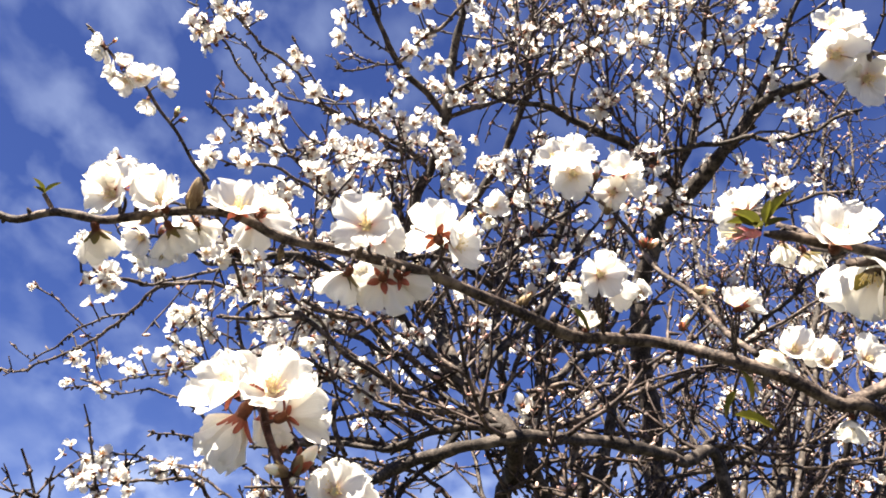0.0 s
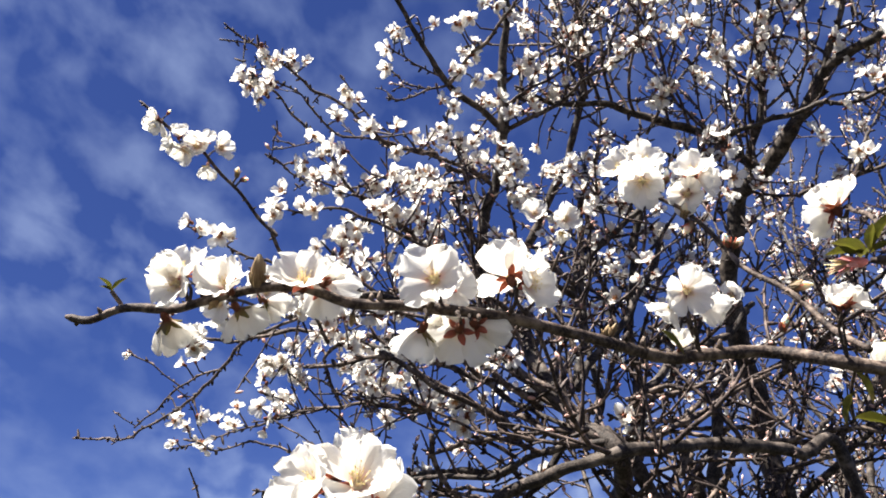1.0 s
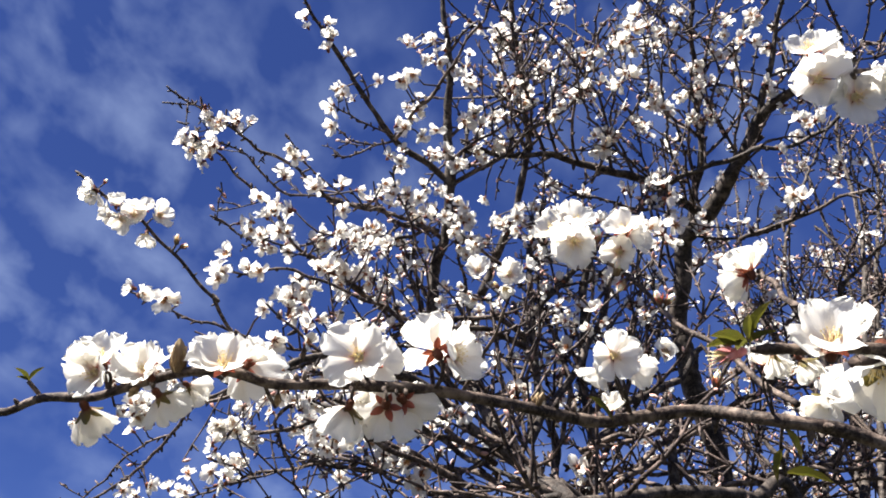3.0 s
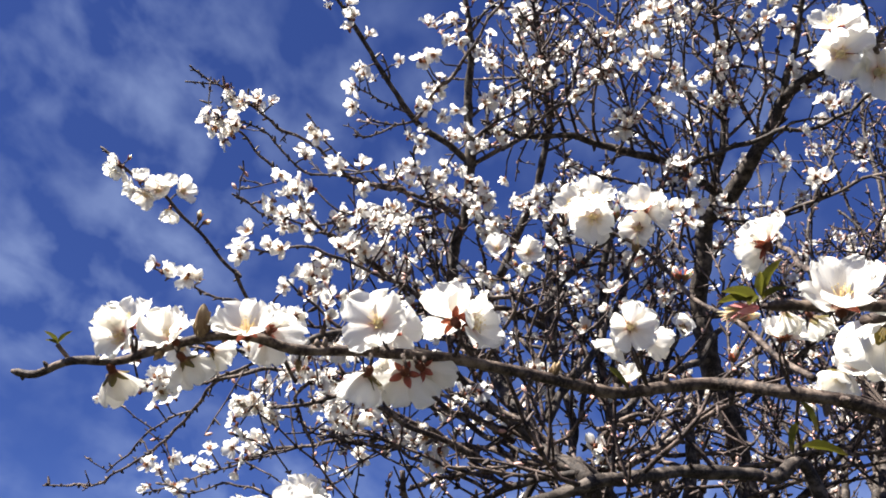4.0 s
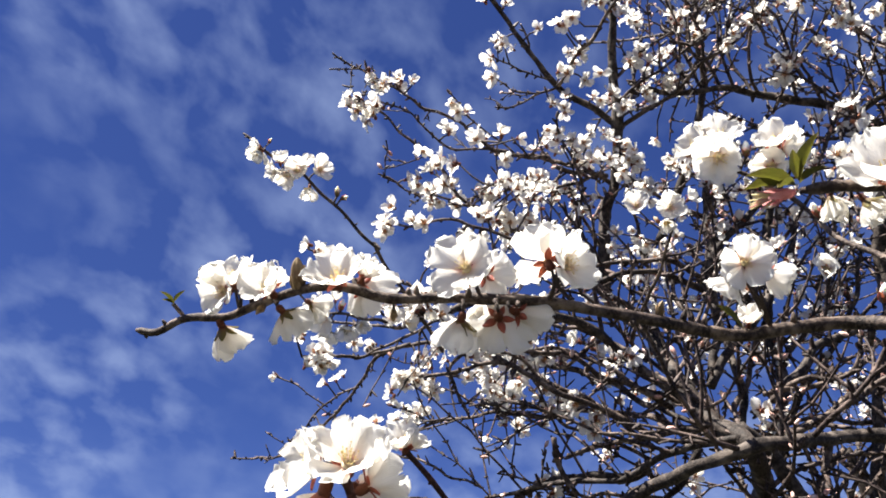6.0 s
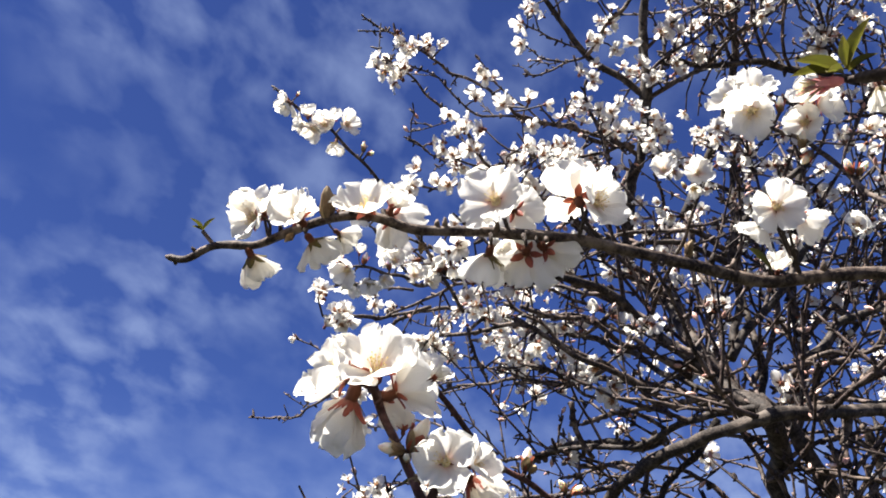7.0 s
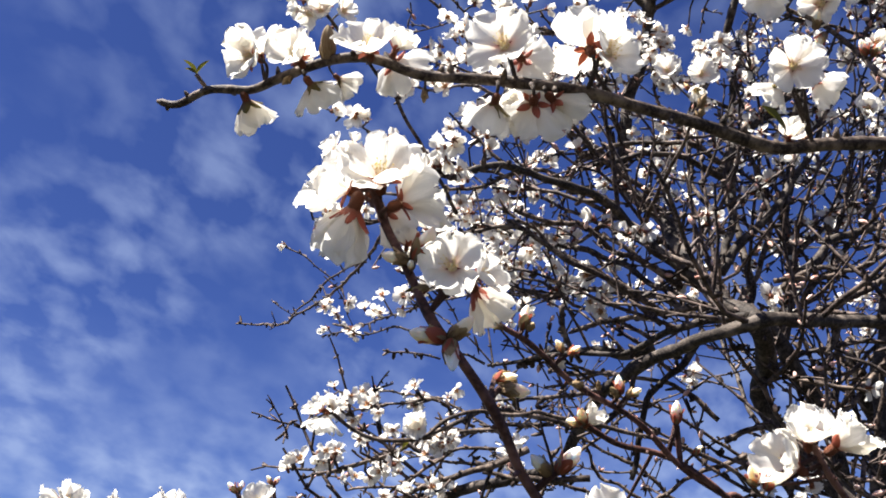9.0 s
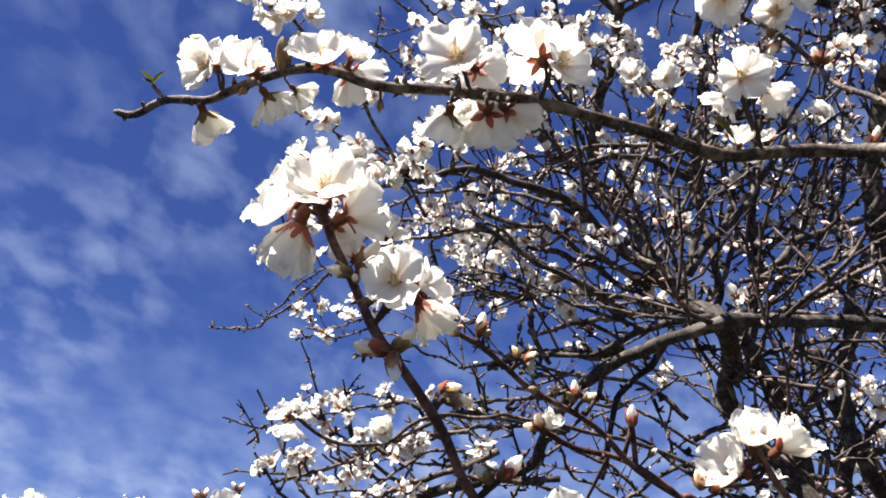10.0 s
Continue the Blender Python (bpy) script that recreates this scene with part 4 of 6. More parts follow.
bough([(0.001, 1.306, 1.866), (0.041, 1.326, 1.890), (0.087, 1.360, 1.892), (0.151, 1.395, 1.904), (0.193, 1.421, 1.917)], 0.0041, 0.0026, 8, 1, 0.12)
bough([(-0.157, 1.115, 1.779), (-0.197, 1.101, 1.778), (-0.243, 1.085, 1.775), (-0.283, 1.069, 1.779)], 0.0046, 0.0025, 8, 3, 0.1)
bough([(0.272, 1.515, 1.886), (0.216, 1.496, 1.882), (0.150, 1.472, 1.881), (0.083, 1.451, 1.874), (0.007, 1.434, 1.853)], 0.0048, 0.0026, 8, 1, 0.14)
bough([(-0.373, 1.036, 2.145), (-0.409, 1.035, 2.141), (-0.467, 1.024, 2.137), (-0.51, 1.015, 2.141), (-0.539, 1.011, 2.147)], 0.0029, 0.0016, 6, 2, 0.03)
bough([(-0.414, 1.063, 2.193), (-0.458, 1.053, 2.204), (-0.504, 1.046, 2.21), (-0.551, 1.04, 2.212)], 0.0025, 0.0016, 5, 2, 0.03)
bough([(-0.308, 1.099, 2.152), (-0.331, 1.089, 2.118), (-0.321, 1.1, 2.076), (-0.309, 1.102, 2.049)], 0.0020, 0.0030, 8, 2, 0.03)
bough([(-0.156, 0.977, 1.954), (-0.158, 0.991, 1.931), (-0.155, 1.006, 1.911), (-0.148, 1.018, 1.897)], 0.0034, 0.0030, 3, 0, 0.03)
bough([(-0.306, 1.107, 1.848), (-0.334, 1.085, 1.861), (-0.347, 1.07, 1.871), (-0.396, 1.047, 1.87), (-0.431, 1.035, 1.861), (-0.456, 1.025, 1.852)], 0.0026, 0.0014, 6, 2, 0.03)
bough([(-0.229, 0.967, 1.806), (-0.263, 0.95, 1.799), (-0.31, 0.932, 1.785), (-0.339, 0.919, 1.776), (-0.36, 0.908, 1.766), (-0.382, 0.9, 1.751), (-0.415, 0.885, 1.741)], 0.0030, 0.0015, 8, 3, 0.04)
bough([(-0.244, 1.015, 1.795), (-0.287, 0.996, 1.792), (-0.326, 0.99, 1.766), (-0.357, 0.981, 1.752), (-0.388, 0.969, 1.746), (-0.412, 0.96, 1.737)], 0.0023, 0.0013, 6, 3, 0.05)
bough([(-0.287, 0.966, 1.812), (-0.301, 0.988, 1.791), (-0.319, 1.012, 1.764), (-0.341, 1.031, 1.741)], 0.0018, 0.0018, 8, 2, 0.05)
bough([(-0.212, 1.026, 1.796), (-0.261, 1.004, 1.773), (-0.308, 0.984, 1.748), (-0.342, 0.966, 1.73)], 0.0046, 0.0024, 8, 3, 0.06)
bough([(0.324, 1.491, 2.055), (0.407, 1.463, 2.051), (0.496, 1.433, 2.05), (0.59, 1.398, 2.059), (0.614, 1.354, 2.078), (0.637, 1.302, 2.11)], 0.0045, 0.0023, 14, 4, 0.12)
bough([(0.325, 1.465, 2), (0.407, 1.44, 2.011), (0.486, 1.416, 2.02), (0.583, 1.404, 2.009), (0.62, 1.378, 2.017), (0.684, 1.349, 2.033)], 0.0044, 0.0023, 14, 3, 0.12)
bough([(0.486, 1.351, 1.913), (0.511, 1.321, 1.941), (0.54, 1.292, 1.968), (0.578, 1.275, 1.976), (0.651, 1.254, 1.994)], 0.0048, 0.0029, 14, 3, 0.14)
bough([(0.333, 1.481, 2.171), (0.377, 1.443, 2.181), (0.43, 1.405, 2.192), (0.49, 1.357, 2.22), (0.547, 1.312, 2.243), (0.611, 1.267, 2.265)], 0.0047, 0.0024, 14, 5, 0.12)
bough([(0.376, 1.542, 1.972), (0.433, 1.509, 2.015), (0.499, 1.476, 2.057), (0.554, 1.438, 2.107), (0.579, 1.399, 2.156), (0.594, 1.356, 2.212)], 0.0061, 0.0029, 14, 4, 0.14)
bough([(0.616, 1.462, 1.932), (0.624, 1.425, 1.997), (0.633, 1.392, 2.055), (0.66, 1.355, 2.121), (0.687, 1.308, 2.203)], 0.0066, 0.0038, 14, 4, 0.15)
bough([(-0.143, 1.224, 2.302), (-0.169, 1.173, 2.301), (-0.182, 1.122, 2.302), (-0.211, 1.059, 2.317), (-0.246, 1.003, 2.322), (-0.26, 0.96, 2.312)], 0.0042, 0.0020, 14, 6, 0.07)
bough([(-0.08, 1.19, 2.472), (-0.125, 1.137, 2.461), (-0.162, 1.083, 2.454), (-0.204, 1.031, 2.441), (-0.23, 0.977, 2.435)], 0.0044, 0.0022, 12, 6, 0.06)
bough([(-0.085, 1.186, 2.477), (-0.146, 1.14, 2.438), (-0.202, 1.086, 2.411), (-0.251, 1.027, 2.394)], 0.0034, 0.0017, 12, 6, 0.06)
bough([(0.076, 1.3, 2.41), (0.035, 1.273, 2.425), (-0.004, 1.242, 2.445), (-0.037, 1.215, 2.461), (-0.063, 1.189, 2.476), (-0.081, 1.16, 2.498)], 0.0040, 0.0020, 14, 6, 0.07)
bough([(0.037, 1.22, 2.252), (0.055, 1.226, 2.292), (0.087, 1.23, 2.337), (0.136, 1.24, 2.376), (0.181, 1.25, 2.414)], 0.0068, 0.0044, 12, 6, 0.09)
bough([(-0.116, 1.258, 2.329), (-0.135, 1.216, 2.373), (-0.126, 1.175, 2.42), (-0.12, 1.142, 2.456), (-0.132, 1.099, 2.504), (-0.129, 1.069, 2.534)], 0.0029, 0.0019, 14, 7, 0.06)
bough([(-0.048, 1.314, 2.331), (-0.05, 1.276, 2.369), (-0.054, 1.241, 2.401), (-0.05, 1.201, 2.443), (-0.049, 1.154, 2.495)], 0.0030, 0.0019, 14, 8, 0.06)
bough([(0.072, 1.276, 2.302), (0.071, 1.245, 2.356), (0.073, 1.215, 2.41), (0.091, 1.194, 2.453), (0.112, 1.174, 2.495)], 0.0029, 0.0019, 14, 8, 0.06)
bough([(-0.039, 1.648, 1.789), (-0.171, 1.581, 1.896), (-0.306, 1.502, 1.962), (-0.419, 1.418, 2.006)], 0.0041, 0.0021, 6, 3, 0.17)
bough([(-0.123, 1.542, 1.773), (-0.25, 1.475, 1.836), (-0.35, 1.408, 1.862), (-0.495, 1.318, 1.864)], 0.0041, 0.0021, 6, 3, 0.17)
bough([(-0.103, 1.839, 1.839), (-0.257, 1.769, 1.916), (-0.299, 1.701, 2.016), (-0.327, 1.628, 2.113)], 0.0041, 0.0021, 6, 3, 0.17)
bough([(-0.353, 1.496, 1.766), (-0.311, 1.524, 1.867), (-0.216, 1.559, 1.953), (-0.117, 1.59, 2.02)], 0.0041, 0.0021, 6, 3, 0.17)
bough([(0.063, 1.733, 1.903), (-0.029, 1.684, 1.957), (-0.122, 1.627, 2.01), (-0.267, 1.559, 2.041)], 0.0041, 0.0021, 6, 3, 0.17)
bough([(-0.478, 1.56, 1.775), (-0.438, 1.594, 1.862), (-0.392, 1.618, 1.975), (-0.309, 1.647, 2.07)], 0.0041, 0.0021, 10, 3, 0.17)
bough([(0.025, 1.431, 1.875), (-0.062, 1.433, 1.843), (-0.151, 1.431, 1.8), (-0.255, 1.413, 1.789)], 0.0041, 0.0021, 6, 3, 0.17)
bough([(0.157, 1.514, 1.946), (0.206, 1.49, 2.011), (0.244, 1.47, 2.058), (0.298, 1.439, 2.118)], 0.0041, 0.0021, 6, 3, 0.17)
bough([(0.187, 1.643, 1.807), (0.181, 1.663, 1.886), (0.231, 1.67, 1.985), (0.282, 1.668, 2.085)], 0.0041, 0.0021, 6, 3, 0.17)
bough([(-0.007, 1.32, 1.9), (-0.059, 1.302, 1.949), (-0.155, 1.284, 1.966), (-0.256, 1.268, 1.949)], 0.0041, 0.0021, 6, 3, 0.17)
bough([(0.25, 1.494, 1.982), (0.191, 1.486, 2.029), (0.126, 1.483, 2.052), (0.064, 1.489, 2.039)], 0.0041, 0.0021, 6, 3, 0.17)
spray([(-0.397, 0.932, 2.581), (-0.385, 0.946, 2.58), (-0.36, 0.955, 2.589), (-0.343, 0.968, 2.589), (-0.392, 0.846, 2.453), (-0.382, 0.856, 2.449), (-0.373, 0.851, 2.458), (-0.356, 0.863, 2.457), (-0.363, 0.872, 2.444), (-0.31, 0.934, 2.407), (-0.307, 0.955, 2.385), (-0.295, 0.956, 2.389), (-0.289, 1.021, 2.441), (-0.311, 1.046, 2.531), (-0.288, 1.027, 2.553), (-0.273, 1.026, 2.546), (-0.359, 0.985, 2.404), (-0.349, 1.009, 2.406), (-0.342, 1.028, 2.407), (-0.319, 1.043, 2.413), (-0.284, 0.98, 2.367), (-0.217, 1.042, 2.703), (-0.2, 1.019, 2.667), (-0.214, 0.995, 2.62)])
spray([(-0.221, 1.019, 2.599), (-0.247, 0.949, 2.795), (-0.211, 0.964, 2.787), (-0.209, 0.981, 2.77), (-0.219, 0.993, 2.756), (-0.187, 1.006, 2.748), (-0.141, 1.048, 2.711), (-0.104, 1.033, 2.694), (-0.095, 1.038, 2.69), (-0.078, 1.032, 2.696), (-0.056, 1.08, 2.774), (-0.036, 1.087, 2.771), (-0.023, 1.083, 2.8), (-0.088, 1.068, 2.817), (-0.076, 1.073, 2.811), (-0.041, 1.075, 2.819), (0, 1.065, 2.851), (-0.004, 1.1, 2.746), (0.015, 1.034, 2.695), (0.068, 1.258, 2.923), (0.085, 1.26, 2.92), (0.104, 1.255, 2.926), (0.08, 1.281, 2.893), (0.143, 1.237, 2.947)])
spray([(0.166, 1.239, 2.943), (0.124, 1.22, 2.967), (-0.123, 1.09, 2.641), (-0.109, 1.095, 2.635), (-0.078, 1.138, 2.606), (-0.067, 1.143, 2.601), (-0.049, 1.152, 2.618), (-0.146, 1.116, 2.595), (-0.131, 1.143, 2.595), (-0.122, 1.128, 2.614), (-0.059, 1.138, 2.655), (-0.083, 1.114, 2.626), (-0.033, 1.162, 2.583), (-0.023, 1.161, 2.586), (0.004, 1.196, 2.636), (-0.003, 1.147, 2.664), (0.022, 1.164, 2.673), (0.04, 1.18, 2.662), (0.041, 1.196, 2.642), (0.057, 1.197, 2.646), (-0.188, 1.131, 2.521), (-0.168, 1.134, 2.525), (-0.152, 1.129, 2.537), (-0.141, 1.129, 2.541)])
spray([(-0.121, 1.149, 2.527), (-0.113, 1.158, 2.52), (-0.069, 1.177, 2.55), (-0.109, 1.182, 2.493), (-0.092, 1.176, 2.504), (-0.121, 1.168, 2.504), (-0.061, 1.198, 2.502), (-0.042, 1.19, 2.529), (-0.265, 1.098, 2.441), (-0.231, 1.117, 2.456), (-0.188, 1.143, 2.469), (-0.175, 1.152, 2.467), (-0.274, 1.097, 2.431), (-0.206, 1.137, 2.457), (-0.26, 1.114, 2.428), (-0.227, 1.14, 2.433), (-0.202, 1.156, 2.439), (0.04, 1.434, 2.637), (0.064, 1.433, 2.646), (0.073, 1.425, 2.661), (0.016, 1.434, 2.635), (-0.042, 1.219, 2.463), (-0.041, 1.44, 2.6), (-0.013, 1.45, 2.601)])
spray([(-0.458, 0.877, 2.244), (-0.451, 0.888, 2.237), (-0.428, 0.909, 2.236), (-0.415, 0.918, 2.236), (-0.259, 0.933, 2.225), (-0.265, 0.941, 2.213), (-0.267, 0.999, 2.238), (-0.246, 0.944, 2.22), (-0.472, 0.951, 2.097), (-0.462, 0.956, 2.098), (-0.48, 1.261, 2.2), (-0.462, 1.269, 2.196), (-0.437, 1.283, 2.178), (-0.438, 1.267, 2.217), (-0.335, 1.181, 2.187), (-0.317, 1.183, 2.175), (-0.319, 1.238, 2.189), (-0.334, 1.304, 2.172), (-0.277, 1.154, 2.111), (-0.189, 0.952, 2.024), (-0.473, 1.279, 2.136), (-0.45, 1.272, 2.136), (-0.339, 0.868, 2.246), (-0.333, 0.874, 2.242)])
spray([(-0.303, 0.887, 2.25), (-0.291, 0.896, 2.249), (-0.212, 1.034, 2.328), (-0.185, 1.049, 2.317), (-0.178, 1.058, 2.306), (-0.158, 1.063, 2.305), (-0.151, 1.071, 2.294), (-0.22, 1.047, 2.306), (0.198, 1.134, 2.679), (0.219, 1.13, 2.684), (0.244, 1.127, 2.688), (0.263, 1.131, 2.681), (0.272, 1.104, 2.658), (0.225, 1.142, 2.666), (0.166, 1.14, 2.665), (0.271, 1.134, 2.626), (0.287, 1.15, 2.604), (0.3, 1.153, 2.598), (0.313, 1.131, 2.62), (0.322, 1.127, 2.621), (0.335, 1.133, 2.61), (0.284, 1.091, 2.669), (0.292, 1.095, 2.664), (0.223, 1.096, 2.733)])
spray([(0.23, 1.105, 2.719), (0.297, 1.037, 2.719), (0.31, 1.041, 2.713), (0.328, 1.035, 2.714), (0.349, 1.045, 2.699), (0.422, 1.211, 2.881), (0.431, 1.214, 2.874), (0.285, 1.054, 2.706), (0.302, 1.064, 2.692), (0.489, 1.238, 2.82), (0.502, 1.243, 2.807), (0.52, 1.235, 2.801), (0.441, 1.259, 2.808), (0.456, 1.255, 2.808), (0.501, 1.208, 2.74), (0.527, 1.175, 2.78), (0.544, 1.176, 2.769), (0.55, 1.216, 2.699), (0.555, 1.22, 2.687), (0.56, 1.175, 2.568), (0.571, 1.175, 2.56), (0.587, 1.169, 2.556), (0.218, 1.165, 2.601), (0.23, 1.178, 2.583)])
spray([(0.236, 1.172, 2.59), (0.26, 1.271, 2.552), (0.281, 1.307, 2.575), (0.456, 1.273, 2.78), (0.471, 1.294, 2.744), (0.488, 1.284, 2.752), (0.503, 1.313, 2.568), (0.505, 1.285, 2.539), (0.531, 1.218, 2.536), (0.44, 1.011, 2.304), (0.449, 1.011, 2.298), (-0.77, 1.29, 2.268), (-0.658, 1.284, 2.126), (-0.663, 1.337, 2.135), (-0.689, 1.352, 2.114), (-0.631, 1.334, 2.1), (-0.612, 1.282, 2.131), (-0.598, 1.321, 2.133), (-0.576, 1.319, 2.125), (-0.555, 1.301, 2.145), (-0.565, 1.318, 2.118), (-0.508, 1.287, 2.137), (-0.468, 1.272, 2.138), (-0.451, 1.265, 2.143)])
spray([(-0.487, 1.257, 2.203), (-0.464, 1.264, 2.205), (-0.439, 1.281, 2.183), (-0.414, 1.178, 2.193), (-0.657, 1.327, 2.254), (-0.681, 1.331, 2.252), (-0.474, 0.943, 2.11), (-0.467, 0.952, 2.1), (-0.484, 1.263, 2.194), (-0.462, 1.271, 2.193), (-0.44, 1.265, 2.217), (-0.438, 1.283, 2.178), (-0.659, 1.352, 1.999), (-0.652, 1.373, 1.958), (-0.609, 1.365, 1.99), (-0.599, 1.37, 1.982), (-0.316, 1.228, 2.145), (-0.357, 1.292, 2.205), (-0.287, 1.157, 2.104), (-0.244, 1.16, 2.14), (-0.235, 1.159, 2.135), (-0.134, 1.138, 2.038), (-0.153, 1.166, 2.031), (-0.144, 1.166, 2.022)])
spray([(-0.209, 0.837, 2.099), (-0.253, 1.158, 2.157), (-0.269, 1.16, 2.087), (-0.127, 0.98, 1.998), (-0.206, 1.168, 2.067), (-0.219, 1.154, 2.141), (-0.311, 1.073, 2.175), (-0.125, 1.136, 2.209), (-0.344, 1.297, 2.188), (-0.166, 1.1, 2.107), (-0.218, 1.087, 2.177), (-0.143, 1.033, 2.213), (-0.327, 1.07, 2.166), (-0.491, 1.065, 1.809), (-0.502, 1.064, 1.801), (-0.634, 1.365, 1.98), (-0.593, 1.376, 1.966), (-0.43, 1.081, 1.792), (-0.407, 1.083, 1.799), (-0.464, 1.178, 1.774), (-0.437, 1.179, 1.758), (-0.459, 1.18, 1.758), (-0.343, 1.081, 1.819), (-0.359, 1.079, 1.823)])
spray([(-0.439, 1.387, 1.992), (-0.449, 1.393, 1.949), (-0.271, 1.086, 2.191), (-0.238, 1.159, 2.145), (-0.335, 1.233, 2.205), (-0.313, 0.975, 2.239), (-0.278, 0.996, 2.232), (-0.208, 0.83, 2.114), (-0.127, 0.982, 1.995), (-0.175, 1.161, 2.06), (0.057, 1.355, 2.351), (0.053, 1.362, 2.362), (0.102, 1.245, 2.241), (-0.259, 1.155, 2.107), (-0.21, 1.152, 2.091), (0.225, 1.361, 2.269), (0.204, 1.356, 2.238), (0.186, 1.35, 2.227), (-0.298, 0.992, 2.155), (-0.316, 1.082, 2.162), (-0.263, 1.047, 2.172)])
spray([(-0.277, 0.721, 2.048), (-0.288, 0.763, 2.055), (-0.293, 0.791, 2.088), (-0.291, 0.737, 2.053), (-0.261, 0.794, 2.065), (-0.228, 0.745, 2.046), (-0.227, 0.779, 2.073), (-0.246, 0.816, 2.081), (-0.223, 0.779, 2.037), (-0.253, 0.799, 2.063)], 0.029)
spray([(-0.522, 0.978, 2.17), (-0.548, 1.002, 2.194), (-0.559, 1.043, 2.202), (-0.513, 1.017, 2.157), (-0.526, 1.057, 2.164), (-0.52, 1.003, 2.133), (-0.48, 1.042, 2.18), (-0.485, 1.081, 2.195), (-0.437, 1.047, 2.162), (-0.482, 1.066, 2.181)], 0.026)
spray([(-0.301, 1.001, 2.131), (-0.322, 1.034, 2.145), (-0.337, 1.085, 2.134), (-0.323, 1.02, 2.125), (-0.3, 1.073, 2.138), (-0.275, 1.03, 2.105), (-0.279, 1.076, 2.109), (-0.285, 1.12, 2.116), (-0.262, 1.074, 2.084), (-0.279, 1.116, 2.087), (-0.249, 1.071, 2.06), (-0.242, 1.092, 2.111), (-0.246, 1.134, 2.122)], 0.027)
spray([(-0.429, 0.983, 1.861), (-0.454, 1.018, 1.868), (-0.44, 1.065, 1.879), (-0.419, 1.012, 1.858), (-0.426, 1.051, 1.869), (-0.399, 1.003, 1.844), (-0.448, 1.032, 1.844), (-0.463, 1.075, 1.844), (-0.36, 1.022, 1.881), (-0.365, 1.066, 1.884)], 0.024)
spray([(-0.383, 0.851, 1.76), (-0.392, 0.891, 1.769), (-0.419, 0.927, 1.771), (-0.357, 0.876, 1.777), (-0.368, 0.916, 1.783), (-0.319, 0.88, 1.75), (-0.329, 0.918, 1.763), (-0.371, 0.949, 1.764), (-0.367, 0.891, 1.741), (-0.369, 0.934, 1.749), (-0.313, 0.865, 1.783), (-0.305, 0.92, 1.776), (-0.314, 0.961, 1.78), (-0.275, 0.902, 1.784), (-0.278, 0.945, 1.792), (-0.26, 0.885, 1.783), (-0.349, 0.916, 1.751)], 0.021)
spray([(-0.301, 0.952, 1.74), (-0.304, 0.992, 1.751), (-0.306, 1.037, 1.755), (-0.338, 0.964, 1.736), (-0.316, 1.014, 1.747), (-0.212, 0.959, 1.787), (-0.212, 1.001, 1.798), (-0.232, 1.041, 1.8), (-0.225, 0.978, 1.789)], 0.022)
spray([(0.198, 1.009, 1.844), (0.196, 1.052, 1.852)], 0.028)
spray([(-0.295, 1.126, 2.135), (-0.317, 1.221, 2.164), (-0.334, 1.32, 2.191), (-0.272, 1.181, 2.159), (-0.283, 1.267, 2.213), (-0.24, 1.149, 2.129), (-0.272, 1.245, 2.149), (-0.324, 1.337, 2.165), (-0.273, 1.206, 2.112), (-0.324, 1.292, 2.138), (-0.207, 1.156, 2.138), (-0.215, 1.244, 2.192), (-0.224, 1.344, 2.221), (-0.222, 1.215, 2.129), (-0.24, 1.309, 2.164), (-0.177, 1.191, 2.094), (-0.188, 1.288, 2.128), (-0.228, 1.378, 2.156), (-0.232, 1.233, 2.09), (-0.242, 1.331, 2.122), (-0.131, 1.199, 2.111), (-0.136, 1.291, 2.159), (-0.085, 1.393, 2.226), (-0.06, 1.255, 2.167)], 0.026)
spray([(0.051, 1.335, 2.318), (0.031, 1.2, 2.222), (0.013, 1.293, 2.258), (-0.063, 1.35, 2.323), (-0.044, 1.228, 2.23), (-0.022, 1.278, 2.375), (0.002, 1.159, 2.28), (0.087, 1.315, 2.268), (0.155, 1.407, 2.366), (0.164, 1.284, 2.269), (0.161, 1.379, 2.312), (0.166, 1.249, 2.223), (0.154, 1.364, 2.222), (0.165, 1.468, 2.26), (0.143, 1.311, 2.202), (0.169, 1.428, 2.225), (0.121, 1.268, 2.158), (0.114, 1.355, 2.212), (0.082, 1.449, 2.237), (0.09, 1.313, 2.163), (0.069, 1.413, 2.184), (0.125, 1.285, 2.128), (0.187, 1.38, 2.215), (0.216, 1.478, 2.277)], 0.026)
spray([(0.257, 1.362, 2.186), (0.273, 1.471, 2.217), (-0.101, 1.154, 2.217), (-0.082, 1.258, 2.258), (-0.164, 1.31, 2.328), (-0.249, 1.147, 2.238), (-0.311, 1.224, 2.275), (-0.289, 1.104, 2.18), (-0.291, 1.194, 2.234), (-0.303, 1.285, 2.278)], 0.026)
spray([(-0.182, 0.919, 2.386), (-0.171, 0.972, 2.417), (-0.139, 1.02, 2.46), (-0.137, 1.087, 2.488), (-0.12, 1.138, 2.523), (-0.094, 1.074, 2.461), (-0.114, 1.126, 2.489), (-0.111, 1.186, 2.507), (-0.089, 1.116, 2.454), (-0.205, 1.008, 2.413), (-0.199, 0.953, 2.333), (-0.184, 1.006, 2.366), (-0.181, 1.053, 2.405), (-0.147, 0.986, 2.348), (-0.152, 1.178, 2.458), (-0.132, 0.976, 2.312), (-0.219, 1.011, 2.351), (-0.23, 1.071, 2.368), (-0.186, 0.988, 2.338), (-0.185, 1.051, 2.353), (-0.155, 0.971, 2.314), (-0.211, 1.036, 2.316), (-0.205, 1.087, 2.349), (-0.178, 1.016, 2.297)], 0.028)
